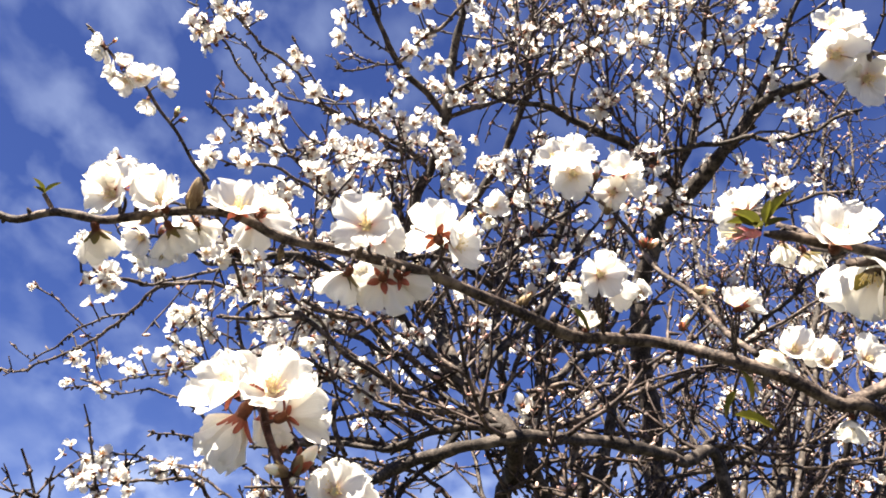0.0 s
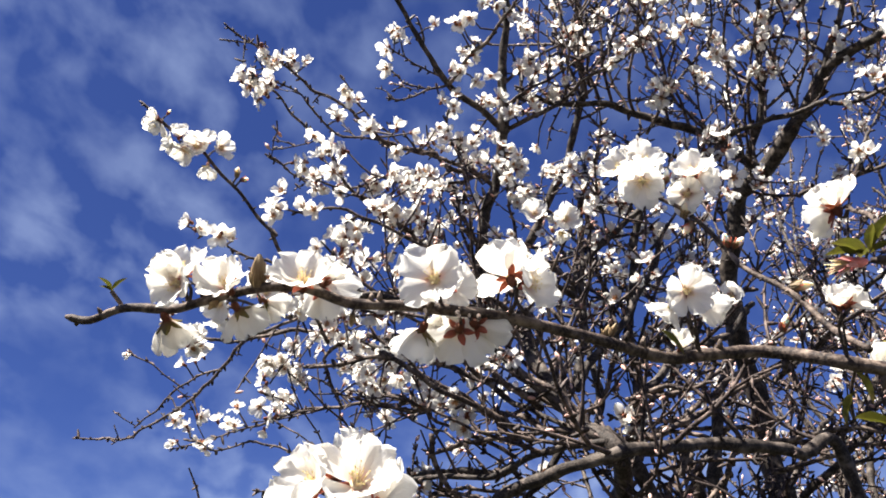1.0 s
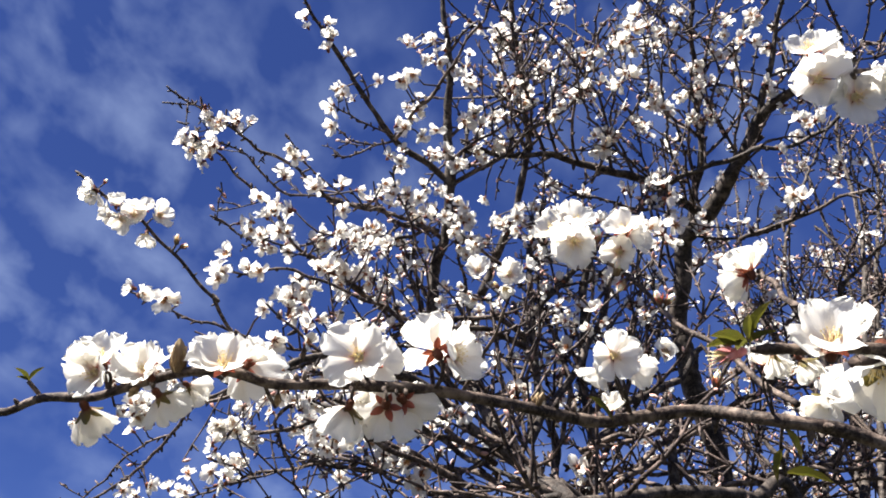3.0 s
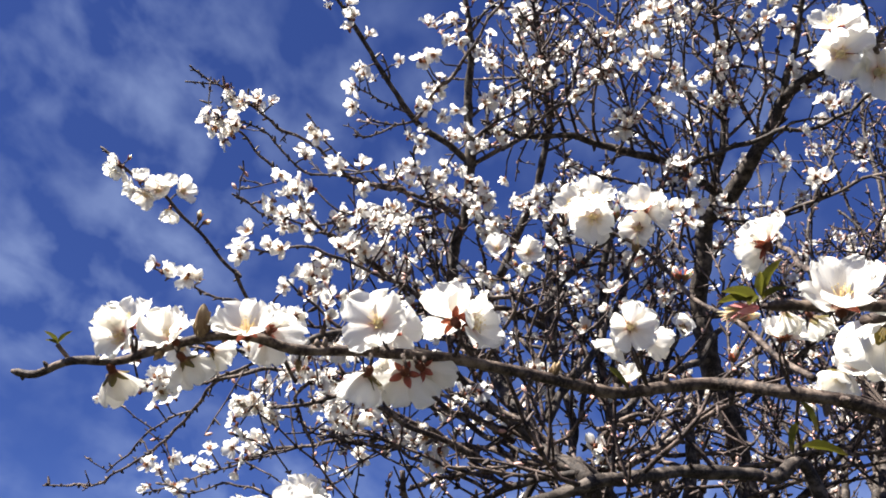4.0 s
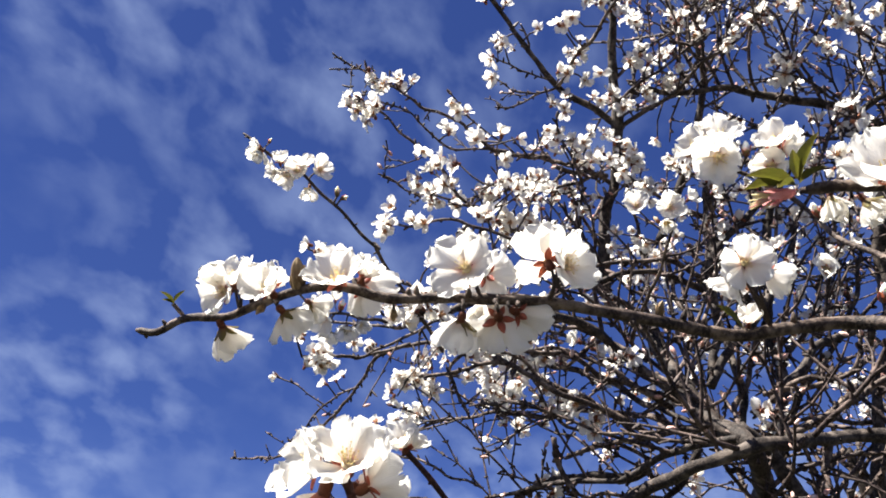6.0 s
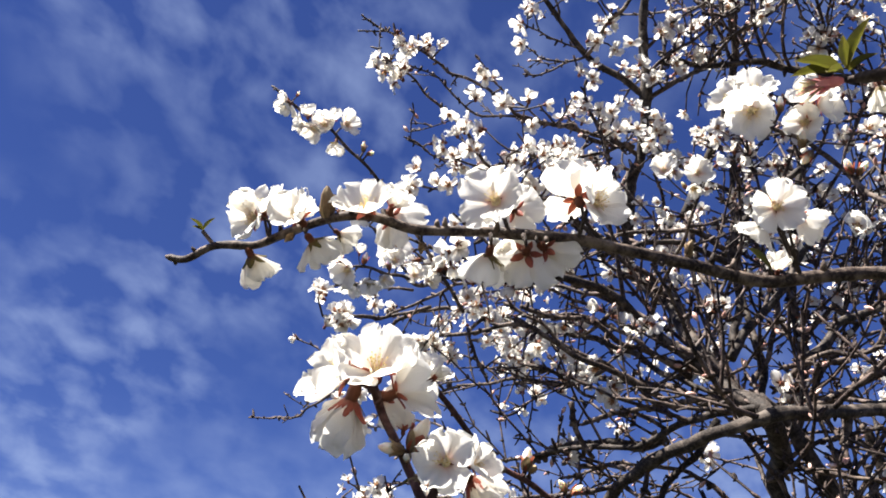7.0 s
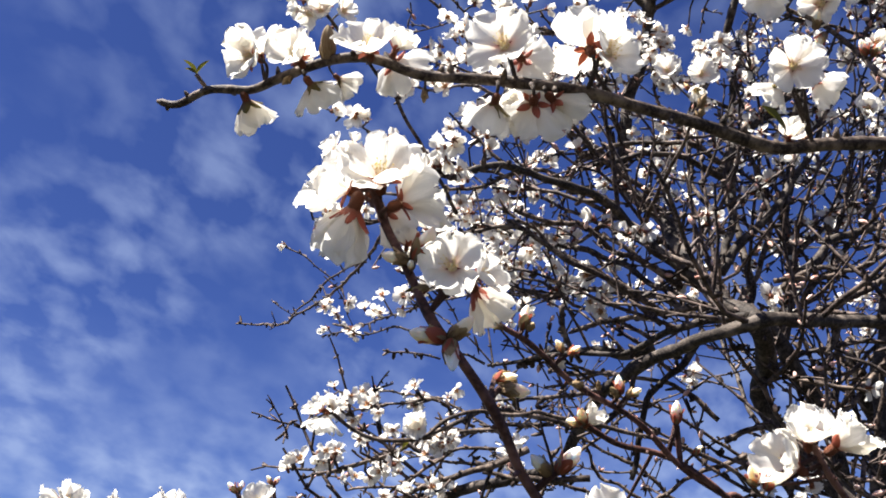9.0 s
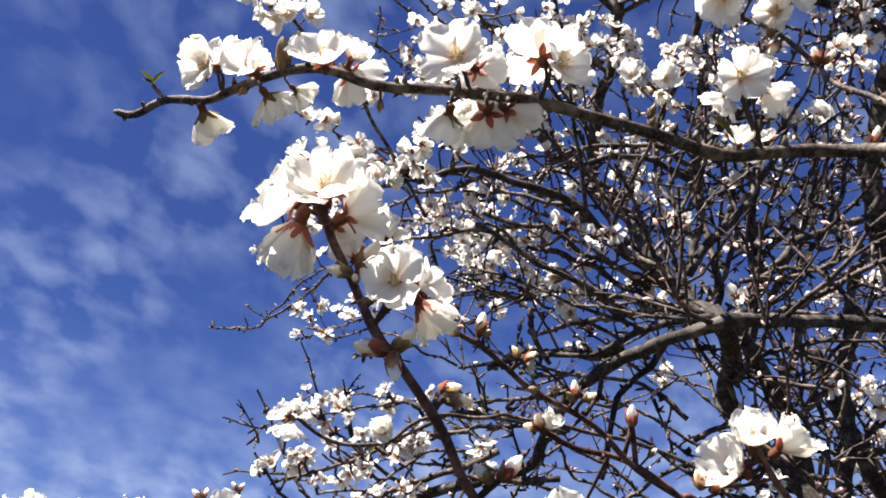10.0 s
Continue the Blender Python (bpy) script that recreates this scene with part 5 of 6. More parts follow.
spray([(-0.179, 1.071, 2.324), (-0.157, 1.006, 2.262), (-0.16, 1.062, 2.288), (-0.189, 1.108, 2.322), (-0.225, 1.006, 2.304), (-0.254, 1.05, 2.34), (-0.206, 1.006, 2.254), (-0.237, 1.065, 2.268), (-0.154, 1.236, 2.426), (-0.141, 1.185, 2.343), (-0.113, 1.196, 2.438), (-0.102, 1.13, 2.377), (-0.052, 1.131, 2.493), (-0.046, 1.191, 2.513), (-0.032, 1.127, 2.448), (-0.054, 1.176, 2.48), (-0.046, 1.114, 2.411), (-0.024, 1.144, 2.478), (-0.026, 1.213, 2.484), (-0.046, 1.152, 2.409), (-0.039, 1.209, 2.434), (-0.02, 1.131, 2.39), (-0.021, 1.192, 2.408), (-0.014, 1.237, 2.451)], 0.028)
spray([(-0.043, 1.197, 2.343), (-0.04, 1.255, 2.365), (-0.074, 1.16, 2.339), (0.01, 1.233, 2.354), (0.044, 1.219, 2.488), (0.057, 1.144, 2.44), (0.068, 1.2, 2.468), (0.055, 1.129, 2.408), (0.1, 1.177, 2.454), (0.092, 1.232, 2.479), (0.073, 1.168, 2.408), (0.078, 1.226, 2.43), (0.081, 1.157, 2.371), (0.061, 1.232, 2.365), (0.082, 1.288, 2.394), (0.082, 1.218, 2.336), (0.095, 1.296, 2.33), (0.096, 1.221, 2.279), (0.028, 1.254, 2.326), (0.034, 1.228, 2.473)], 0.028)


# boughs deeper in the crown, rising from the fork
deep = np.random.default_rng(21)
for k in range(36):
    side = deep.uniform(-0.05, 0.9) if k < 12 else deep.uniform(0.38, 0.98)
    foot = np.array((0.3 + 0.25 * side, 1.35 + deep.uniform(0, 0.3), 1.3 + deep.uniform(0, 0.5)))
    top = np.array((-0.25 + 2.1 * side + deep.normal() * 0.12, 1.75 + deep.uniform(0.1, 1.2), 1.75 + deep.uniform(0.15, 2.0)))
    if top[0] < -0.12 * top[1]:
        top[0] = -0.12 * top[1] + deep.uniform(0, 0.3)
    mid = (foot + top) / 2 + deep.normal(size=3) * 0.12 + np.array((0.05, 0.05, -0.10))
    bough([foot, mid, (mid + top) / 2 + deep.normal(size=3) * 0.08, top], 0.009, 0.0028, 9, 8 + 8 * (top[2] > 2.4), 0.22)

bough([(0.334, 1.311, 2.569), (0.25, 1.216, 2.623), (0.207, 1.136, 2.662), (0.206, 1.056, 2.708)], 0.0030, 0.0015, 20, 16, 0.13)
bough([(0.386, 1.371, 2.549), (0.362, 1.256, 2.641), (0.362, 1.159, 2.714), (0.394, 1.085, 2.757)], 0.0030, 0.0015, 20, 16, 0.13)
bough([(0.476, 1.324, 2.597), (0.502, 1.221, 2.681), (0.496, 1.132, 2.741)], 0.0030, 0.0015, 20, 16, 0.13)
bough([(0.461, 1.332, 2.589), (0.554, 1.28, 2.612), (0.645, 1.259, 2.587)], 0.0030, 0.0015, 20, 16, 0.13)
bough([(0.289, 1.305, 2.61), (0.263, 1.207, 2.678), (0.303, 1.118, 2.746)], 0.0030, 0.0015, 20, 16, 0.13)
bough([(0.107, 1.238, 2.655), (0.1, 1.138, 2.731), (0.143, 1.058, 2.785)], 0.0030, 0.0015, 20, 16, 0.13)
spray([(-0.024, 1.131, 2.442), (-0.035, 1.126, 2.447), (0.17, 1.202, 2.451), (0.179, 1.203, 2.452), (0.137, 1.375, 2.369), (0.122, 1.356, 2.395), (0.095, 1.137, 2.261), (0.103, 1.152, 2.24), (-0.096, 1.355, 2.391), (-0.109, 1.346, 2.403), (0.099, 1.174, 2.419), (0.095, 1.184, 2.403), (-0.098, 1.174, 2.509), (-0.08, 1.175, 2.511), (0.09, 1.304, 2.533), (0.096, 1.29, 2.555), (0.067, 1.285, 2.556), (-0.038, 1.086, 2.4), (-0.056, 1.073, 2.416), (0.005, 1.275, 2.591), (0.013, 1.299, 2.558), (0.134, 1.244, 2.313), (0.025, 1.14, 2.429), (0.033, 1.142, 2.427)], 0.026)
spray([(-0.037, 1.348, 2.39), (0.009, 1.245, 2.412), (0.023, 1.255, 2.405), (-0.094, 1.223, 2.352), (-0.084, 1.233, 2.342), (-0.246, 1.186, 2.309), (-0.237, 1.188, 2.311), (-0.228, 1.191, 2.313), (-0.282, 1.447, 2.455), (-0.257, 1.465, 2.441), (-0.327, 1.424, 2.464), (-0.229, 1.475, 2.336), (-0.343, 1.531, 2.367), (-0.321, 1.519, 2.406), (-0.037, 1.505, 2.425), (-0.056, 1.492, 2.435), (-0.227, 1.269, 2.308), (-0.214, 1.273, 2.308), (-0.226, 1.272, 2.301), (-0.113, 1.51, 2.441), (-0.111, 1.51, 2.444), (-0.107, 1.509, 2.448), (-0.035, 1.612, 2.427), (-0.079, 1.539, 2.544), (-0.075, 1.55, 2.526), (-0.081, 1.549, 2.524), (-0.229, 1.223, 2.256), (-0.399, 1.466, 2.381), (-0.28, 1.36, 2.275), (-0.265, 1.378, 2.252)], 0.026)
spray([(-0.232, 1.446, 2.167), (-0.253, 1.438, 2.166), (-0.247, 1.429, 2.188), (-0.309, 1.428, 2.254), (-0.299, 1.433, 2.251), (-0.215, 1.252, 2.177), (-0.213, 1.243, 2.195), (-0.357, 1.324, 2.099), (-0.324, 1.327, 2.118), (-0.298, 1.309, 2.105), (-0.289, 1.317, 2.096), (-0.32, 1.312, 2.083), (-0.377, 1.338, 2.182), (-0.368, 1.349, 2.169)], 0.026)
bough([(0.248, 1.47, 2.06), (0.183, 1.441, 1.999), (0.122, 1.428, 1.91), (0.029, 1.389, 1.845)], 0.0038, 0.0015, 16, 3, 0.15)
bough([(0.2, 1.153, 1.919), (0.134, 1.129, 1.847), (0.062, 1.107, 1.766)], 0.0038, 0.0015, 16, 3, 0.15)
bough([(0.128, 1.473, 2.071), (0.15, 1.494, 1.981), (0.204, 1.525, 1.896)], 0.0038, 0.0015, 16, 3, 0.15)
bough([(0.06, 1.071, 1.895), (0.111, 1.069, 1.871), (0.179, 1.066, 1.859)], 0.0038, 0.0015, 16, 3, 0.15)
spray([(0.077, 1.39, 2.262), (0.159, 1.702, 2.458), (0.263, 1.639, 2.192), (0.234, 1.623, 2.198), (0.135, 1.547, 2.232), (-0.015, 1.688, 2.311), (-0.032, 1.687, 2.299), (0.203, 1.482, 2.43), (0.197, 1.494, 2.404), (0.221, 1.478, 2.452), (-0.113, 1.395, 2.162), (-0.081, 1.406, 2.166), (0.086, 1.567, 2.297), (0.095, 1.564, 2.308), (0.162, 1.567, 2.418), (0.162, 1.443, 2.343), (0.3, 1.611, 2.441), (0.13, 1.645, 2.318), (0.102, 1.629, 2.328), (-0.037, 1.643, 2.248), (-0.052, 1.646, 2.232), (-0.055, 1.645, 2.231), (-0.038, 1.36, 2.199), (0.23, 1.671, 2.366), (0.232, 1.67, 2.369), (0.231, 1.772, 2.399), (0.217, 1.747, 2.435), (-0.076, 1.652, 2.26), (-0.12, 1.642, 2.246), (-0.054, 1.406, 2.358)], 0.026)

plant_spurs()
tree_twigs = part("twig_tangle", TWIGS.mesh("twig_tangle", TWIG_BARK, FAR_BUD), tree, at=Matrix.Translation(-ROOT))
tagged(tree_twigs, "thin dark spurred twigs", kind="stuff")


def far_cup():
    """Calyx, sepals and stamens of a far blossom."""
    h = Heap()
    cup_heap(h, 5, 0, 1.25)
    for k in range(5):
        a = k * 2 * math.pi / 5 + 0.6
        x, y = math.cos(a), math.sin(a)
        h.add([(0.16 * x - 0.1 * y, 0.16 * y + 0.1 * x, 0), (0.16 * x + 0.1 * y, 0.16 * y - 0.1 * x, 0), (0.55 * x, 0.55 * y, 0.10)], [(0, 1, 2)])
    for k in range(8):
        a = k * 2.4
        tip = np.array((0.27 * math.cos(a), 0.27 * math.sin(a), 0.36))
        h.tube([(0, 0, 0), tip], [0.05, 0.06], 3, 1, caps=False)
    return h.mesh("calyx", CALYX, STAMEN_CORE)


FAR_CUP = far_cup()


def far_petals(r):
    """The petals' poses of one far blossom."""
    rise = radians(r.uniform(6, 58))
    for i in range(5):
        a = i * 2 * math.pi / 5 + r.normal() * 0.16
        s = r.uniform(0.82, 1.14)
        yield Matrix.Rotation(a, 4, "Z") @ Matrix.Translation((0, 0.13, 0.02)) @ Matrix.Rotation(rise + r.normal() * 0.30, 4, "X") @ Matrix.Rotation(r.normal() * 0.3, 4, "Y") @ Matrix.Diagonal((s * r.uniform(0.72, 0.95), s, s, 1)), int(r.integers(len(FAR_PETALS)))


order = sorted(range(len(SITES)), key=lambda i: np.linalg.norm(SITES[i][0] - np.array((0.0, 0.0, 1.6))))
rest = Heap()
raw = [(np.array([v.co[:] for v in m.vertices]), [tuple(p.vertices) for p in m.polygons]) for m in FAR_PETALS + [FAR_CUP]]
FAR_CUP_SLOTS = np.array([p.material_index + 1 for p in FAR_CUP.polygons])
FAR_SHEET = [(i / 4, j / 4) for j in range(5) for i in range(5)]
fr = np.random.default_rng(8)
for rank, i in enumerate(order):
    place, way, size = SITES[i]
    m = facing(place - ROOT, way, fr.uniform(0, 6.28), size * 0.5)
    if rank < 300:
        cup = part("blossom", FAR_CUP, tree, at=m)
        for mm, which in far_petals(fr):
            part("petal", FAR_PETALS[which], cup, at=mm)
    else:
        for mm, which in list(far_petals(fr)) + [(Matrix(), len(FAR_PETALS))]:
            verts, faces = raw[which]
            full = np.array(m @ mm)
            rest.add(verts @ full[:3, :3].T + full[:3, 3], faces, 0 if which < len(FAR_PETALS) else FAR_CUP_SLOTS, None if which == len(FAR_PETALS) else FAR_SHEET)
if rest.count:
    tagged(part("blossom_mass", rest.mesh("blossom_mass", PETAL, CALYX, STAMEN_CORE), tree), "massed small white blossoms", kind="stuff")

# ---- near branches with their blossoms, buds and leaves ----
long_branch = flowering_branch("grey-brown almond branch carrying open white blossoms and buds", [(-0.215, 0.334, 1.812), (-0.204, 0.338, 1.809), (-0.186, 0.336, 1.812), (-0.164, 0.339, 1.812), (-0.145, 0.335, 1.812), (-0.116, 0.333, 1.812), (-0.095, 0.338, 1.813), (-0.075, 0.35, 1.809), (-0.046, 0.365, 1.809), (-0.017, 0.379, 1.81), (0.01, 0.399, 1.808), (0.035, 0.418, 1.808), (0.059, 0.441, 1.806), (0.078, 0.454, 1.806), (0.1, 0.463, 1.811), (0.133, 0.478, 1.813), (0.164, 0.46, 1.798), (0.198, 0.469, 1.789), (0.228, 0.478, 1.779), (0.26, 0.488, 1.775), (0.36, 0.58, 1.72), (0.5, 0.8, 1.62), (0.5, 1.1, 1.45), (0.4, 1.3, 1.25)], 0.0019, 0.0046)
bloom(long_branch, (-0.152, 0.321, 1.814), (-0.298, -0.803, -0.517), 0.030, 0.70, (-0.154, 0.337, 1.812))
bloom(long_branch, (-0.154, 0.329, 1.823), (0.164, -0.751, 0.64), 0.032, 0.60, (-0.153, 0.337, 1.812))
bloom(long_branch, (-0.13, 0.327, 1.812), (-0.145, -0.942, 0.302), 0.032, 0.50, (-0.131, 0.334, 1.812))
bloom(long_branch, (-0.136, 0.335, 1.819), (0.234, 0.022, 0.972), 0.027, 0.40, (-0.131, 0.334, 1.812))
bud(long_branch, (-0.118, 0.332, 1.813), (0.23, -0.547, 0.805), 0.0194, 0.1)
bloom(long_branch, (-0.095, 0.33, 1.811), (0.232, -0.915, 0.329), 0.034, 0.68, (-0.098, 0.337, 1.813))
bloom(long_branch, (-0.086, 0.338, 1.816), (0.632, -0.405, 0.661), 0.025, 0.36, (-0.09, 0.341, 1.812))
bloom(long_branch, (-0.092, 0.349, 1.819), (0.151, 0.986, -0.068), 0.035, 0.72, (-0.088, 0.342, 1.812))
bloom(long_branch, (-0.167, 0.342, 1.807), (0.037, 0.804, -0.593), 0.034, 0.46, (-0.167, 0.339, 1.812))
bloom(long_branch, (-0.129, 0.338, 1.806), (0.288, 0.852, -0.438), 0.031, 0.50, (-0.13, 0.334, 1.812))
bloom(long_branch, (-0.119, 0.346, 1.813), (0.448, 0.871, -0.203), 0.022, 0.50, (-0.115, 0.333, 1.812))
bud(long_branch, (-0.138, 0.335, 1.811), (-0.603, -0.071, -0.795), 0.0082, 0.1)
bloom(long_branch, (-0.037, 0.35, 1.816), (0.091, -0.987, -0.132), 0.036, 0.82, (-0.038, 0.369, 1.809))
bloom(long_branch, (-0.034, 0.368, 1.822), (0.341, 0.93, 0.135), 0.033, 0.72, (-0.038, 0.369, 1.809))
bloom(long_branch, (-0.003, 0.373, 1.824), (-0.353, 0.315, 0.881), 0.039, 0.80, (-0.008, 0.385, 1.809))
bloom(long_branch, (0.005, 0.373, 1.82), (0.832, -0.551, -0.057), 0.036, 0.76, (0.006, 0.396, 1.808))
bloom(long_branch, (-0.047, 0.368, 1.799), (-0.444, 0.729, -0.522), 0.035, 0.50, (-0.046, 0.365, 1.809))
bloom(long_branch, (-0.03, 0.374, 1.8), (-0.284, 0.959, -0.018), 0.038, 0.72, (-0.032, 0.372, 1.809))
bloom(long_branch, (-0.022, 0.378, 1.803), (0.282, 0.955, -0.095), 0.035, 0.62, (-0.025, 0.375, 1.81))
bloom(long_branch, (-0.041, 0.383, 1.81), (-0.095, -0.633, -0.768), 0.022, 0.35, (-0.034, 0.371, 1.809))
bloom(long_branch, (0.086, 0.419, 1.829), (0.318, -0.892, -0.322), 0.030, 0.78, (0.092, 0.46, 1.809))
bloom(long_branch, (0.096, 0.433, 1.829), (0.695, 0.693, -0.194), 0.028, 0.60, (0.092, 0.46, 1.809))
bloom(long_branch, (0.079, 0.428, 1.826), (-0.704, 0.37, -0.605), 0.026, 0.55, (0.092, 0.46, 1.809))
bloom(long_branch, (0.082, 0.456, 1.813), (0.158, -0.748, 0.645), 0.022, 0.35)
bloom(long_branch, (0.164, 0.434, 1.818), (-0.171, -0.758, 0.63), 0.025, 0.40, (0.168, 0.461, 1.797))
bloom(long_branch, (0.169, 0.435, 1.818), (0.866, -0.38, 0.324), 0.026, 0.40, (0.168, 0.461, 1.797))
bloom(long_branch, (0.225, 0.517, 1.828), (-0.095, -0.964, 0.248), 0.034, 0.6, (0.219, 0.506, 1.804))
bloom(long_branch, (0.218, 0.52, 1.826), (-0.65, -0.284, -0.705), 0.034, 0.5, (0.219, 0.506, 1.804))
bloom(long_branch, (0.244, 0.513, 1.819), (-0.432, -0.892, 0.131), 0.032, 0.5, (0.241, 0.493, 1.783))
bloom(long_branch, (0.263, 0.505, 1.817), (0.273, -0.962, 0), 0.032, 0.5, (0.244, 0.492, 1.783))
bud(long_branch, (0.042, 0.397, 1.798), (0.537, -0.408, 0.738), 0.009, 0.0)
bud(long_branch, (-0.08, 0.361, 1.809), (-0.123, 0.363, -0.924), 0.008, 0.0)
bud(long_branch, (0.04, 0.422, 1.809), (0.477, -0.427, 0.768), 0.009, 0.0)
bud(long_branch, (-0.016, 0.39, 1.808), (-0.318, 0.309, -0.896), 0.007, 0.0)
stalk(long_branch, (-0.191, 0.33, 1.82), (-0.188, 0.337, 1.813), 0.0011)
leaf(long_branch, (-0.191, 0.33, 1.82), (-0.359, -0.688, 0.63), 0.009, 0.28)
leaf(long_branch, (-0.191, 0.33, 1.82), (0.758, -0.206, 0.619), 0.01, 0.2)
leaf(long_branch, (-0.191, 0.33, 1.82), (-0.544, -0.797, 0.261), 0.006, 0.35)
leaf(long_branch, (0.069, 0.414, 1.806), (0.679, 0.401, -0.614), 0.017, 0.12)
stalk(long_branch, (0.177, 0.508, 1.779), (0.174, 0.468, 1.797), 0.0010)
stalk(long_branch, (0.232, 0.481, 1.777), (0.288, 0.48, 1.807), 0.0042)
bloom(long_branch, (0.24, 0.489, 1.772), (-0.285, 0.052, -0.957), 0.028, 0.50, (0.236, 0.481, 1.778))
leaf(long_branch, (0.176, 0.488, 1.789), (-0.556, 0.198, -0.807), 0.021, 0.24)
leaf(long_branch, (0.175, 0.474, 1.796), (0.377, 0.298, -0.877), 0.02, 0.22)
leaf(long_branch, (0.177, 0.508, 1.78), (0.978, -0.067, -0.199), 0.026, 0.24)
forked_branch = flowering_branch("thin light-barked almond branch with open blossoms and pink buds", [(0.08, 0.535, 1.977), (0.101, 0.548, 1.973), (0.119, 0.553, 1.962), (0.133, 0.554, 1.937), (0.145, 0.548, 1.913), (0.16, 0.536, 1.886), (0.177, 0.523, 1.857), (0.185, 0.509, 1.833), (0.193, 0.497, 1.815)], 0.0014, 0.0022)
bloom(forked_branch, (0.088, 0.524, 1.974), (-0.145, -0.721, -0.677), 0.042, 0.8)
bloom(forked_branch, (0.091, 0.53, 1.992), (0.31, -0.873, 0.376), 0.036, 0.65)
bloom(forked_branch, (0.077, 0.532, 1.991), (-0.574, -0.767, 0.287), 0.036, 0.6)
bloom(forked_branch, (0.128, 0.546, 1.988), (-0.188, -0.869, 0.457), 0.038, 0.65)
bloom(forked_branch, (0.132, 0.552, 1.987), (0.948, -0.248, -0.2), 0.038, 0.65)
bloom(forked_branch, (0.122, 0.55, 1.974), (-0.392, -0.751, -0.532), 0.034, 0.6)
bud(forked_branch, (0.115, 0.552, 1.955), (0.29, -0.742, 0.605), 0.015, 0.2)
bud(forked_branch, (0.121, 0.553, 1.951), (-0.62, -0.212, -0.756), 0.016, 0.35)
bud(forked_branch, (0.141, 0.548, 1.924), (-0.242, -0.799, 0.551), 0.014, 0.6)
bud(forked_branch, (0.144, 0.548, 1.923), (0.542, -0.803, 0.247), 0.014, 0.5)
bud(forked_branch, (0.106, 0.538, 1.978), (0.077, -0.709, 0.701), 0.014, 0.5)
bud(forked_branch, (0.169, 0.531, 1.879), (0.995, -0.098, 0.009), 0.018, 0.2)
bloom(forked_branch, (0.138, 0.565, 1.893), (-0.138, -0.967, -0.216), 0.026, 0.35, (0.15, 0.548, 1.9))
bud(forked_branch, (0.161, 0.545, 1.854), (0.188, -0.767, 0.614), 0.016, 0.5)
leafy_branch = flowering_branch("stout brown almond branch tip with fresh green leaves", [(0.096, 0.199, 1.722), (0.103, 0.198, 1.721), (0.11, 0.2, 1.721), (0.122, 0.203, 1.721), (0.134, 0.207, 1.719), (0.136, 0.217, 1.719), (0.3, 0.27, 1.72), (0.42, 0.5, 1.66), (0.5, 0.8, 1.55), (0.45, 1.1, 1.35), (0.38, 1.32, 1.15)], 0.0015, 0.0024)
side_twig = flowering_branch("slender brown side twig joining the leafy branch", [(0.156, 0.362, 1.835), (0.144, 0.31, 1.798), (0.132, 0.258, 1.758), (0.121, 0.213, 1.725)], 0.0009, 0.0013)
bloom(leafy_branch, (0.115, 0.198, 1.719), (0.034, -0.906, 0.422), 0.026, 0.55, (0.118, 0.202, 1.721))
bloom(side_twig, (0.152, 0.362, 1.835), (-0.234, -0.32, 0.918), 0.031, 0.50)
bloom(side_twig, (0.151, 0.365, 1.834), (-0.899, 0.401, -0.178), 0.030, 0.45)
bloom(leafy_branch, (0.132, 0.215, 1.722), (-0.487, -0.042, -0.872), 0.034, 0.5)
bloom(leafy_branch, (0.137, 0.214, 1.72), (0.387, -0.085, -0.918), 0.034, 0.5)
bloom(leafy_branch, (0.103, 0.204, 1.722), (0.06, 0.228, -0.972), 0.0125, 0.35)
bloom(leafy_branch, (0.11, 0.207, 1.721), (0.452, 0.22, -0.865), 0.014, 0.4)
spent_flower(leafy_branch, (0.095, 0.199, 1.722), (-0.957, -0.242, -0.161), 0.0065)
leaf(leafy_branch, (0.096, 0.198, 1.723), (-0.943, -0.309, 0.126), 0.0115, 0.26)
leaf(leafy_branch, (0.096, 0.198, 1.723), (-0.798, -0.555, 0.235), 0.012, 0.26)
leaf(leafy_branch, (0.097, 0.198, 1.724), (0.421, -0.632, 0.65), 0.0115, 0.27)
leaf(leafy_branch, (0.097, 0.198, 1.724), (-0.033, -0.783, 0.622), 0.008, 0.3)
leaf(leafy_branch, (0.097, 0.199, 1.724), (0.852, -0.458, 0.254), 0.007, 0.3)
leaf(leafy_branch, (0.096, 0.198, 1.723), (-0.553, -0.788, -0.27), 0.008, 0.3)
upper_twig = flowering_branch("brown almond twig bearing a cluster of white blossoms", [(0.252, 0.428, 2.017), (0.263, 0.43, 2.008), (0.277, 0.432, 1.998), (0.299, 0.432, 1.999), (0.62, 0.68, 2.1), (0.75, 0.95, 2), (0.68, 1.3, 1.7), (0.45, 1.45, 1.35)], 0.0015, 0.0025)
bloom(upper_twig, (0.254, 0.422, 2.022), (-0.203, -0.884, 0.42), 0.038, 0.65)
bloom(upper_twig, (0.266, 0.431, 2.02), (0.688, -0.523, 0.503), 0.034, 0.6)
bloom(upper_twig, (0.251, 0.423, 1.999), (-0.1, -0.668, -0.738), 0.042, 0.8)
bloom(upper_twig, (0.271, 0.431, 1.986), (0.151, -0.766, -0.625), 0.04, 0.8)
bloom(upper_twig, (0.284, 0.431, 1.993), (0.788, -0.615, 0.035), 0.036, 0.6)
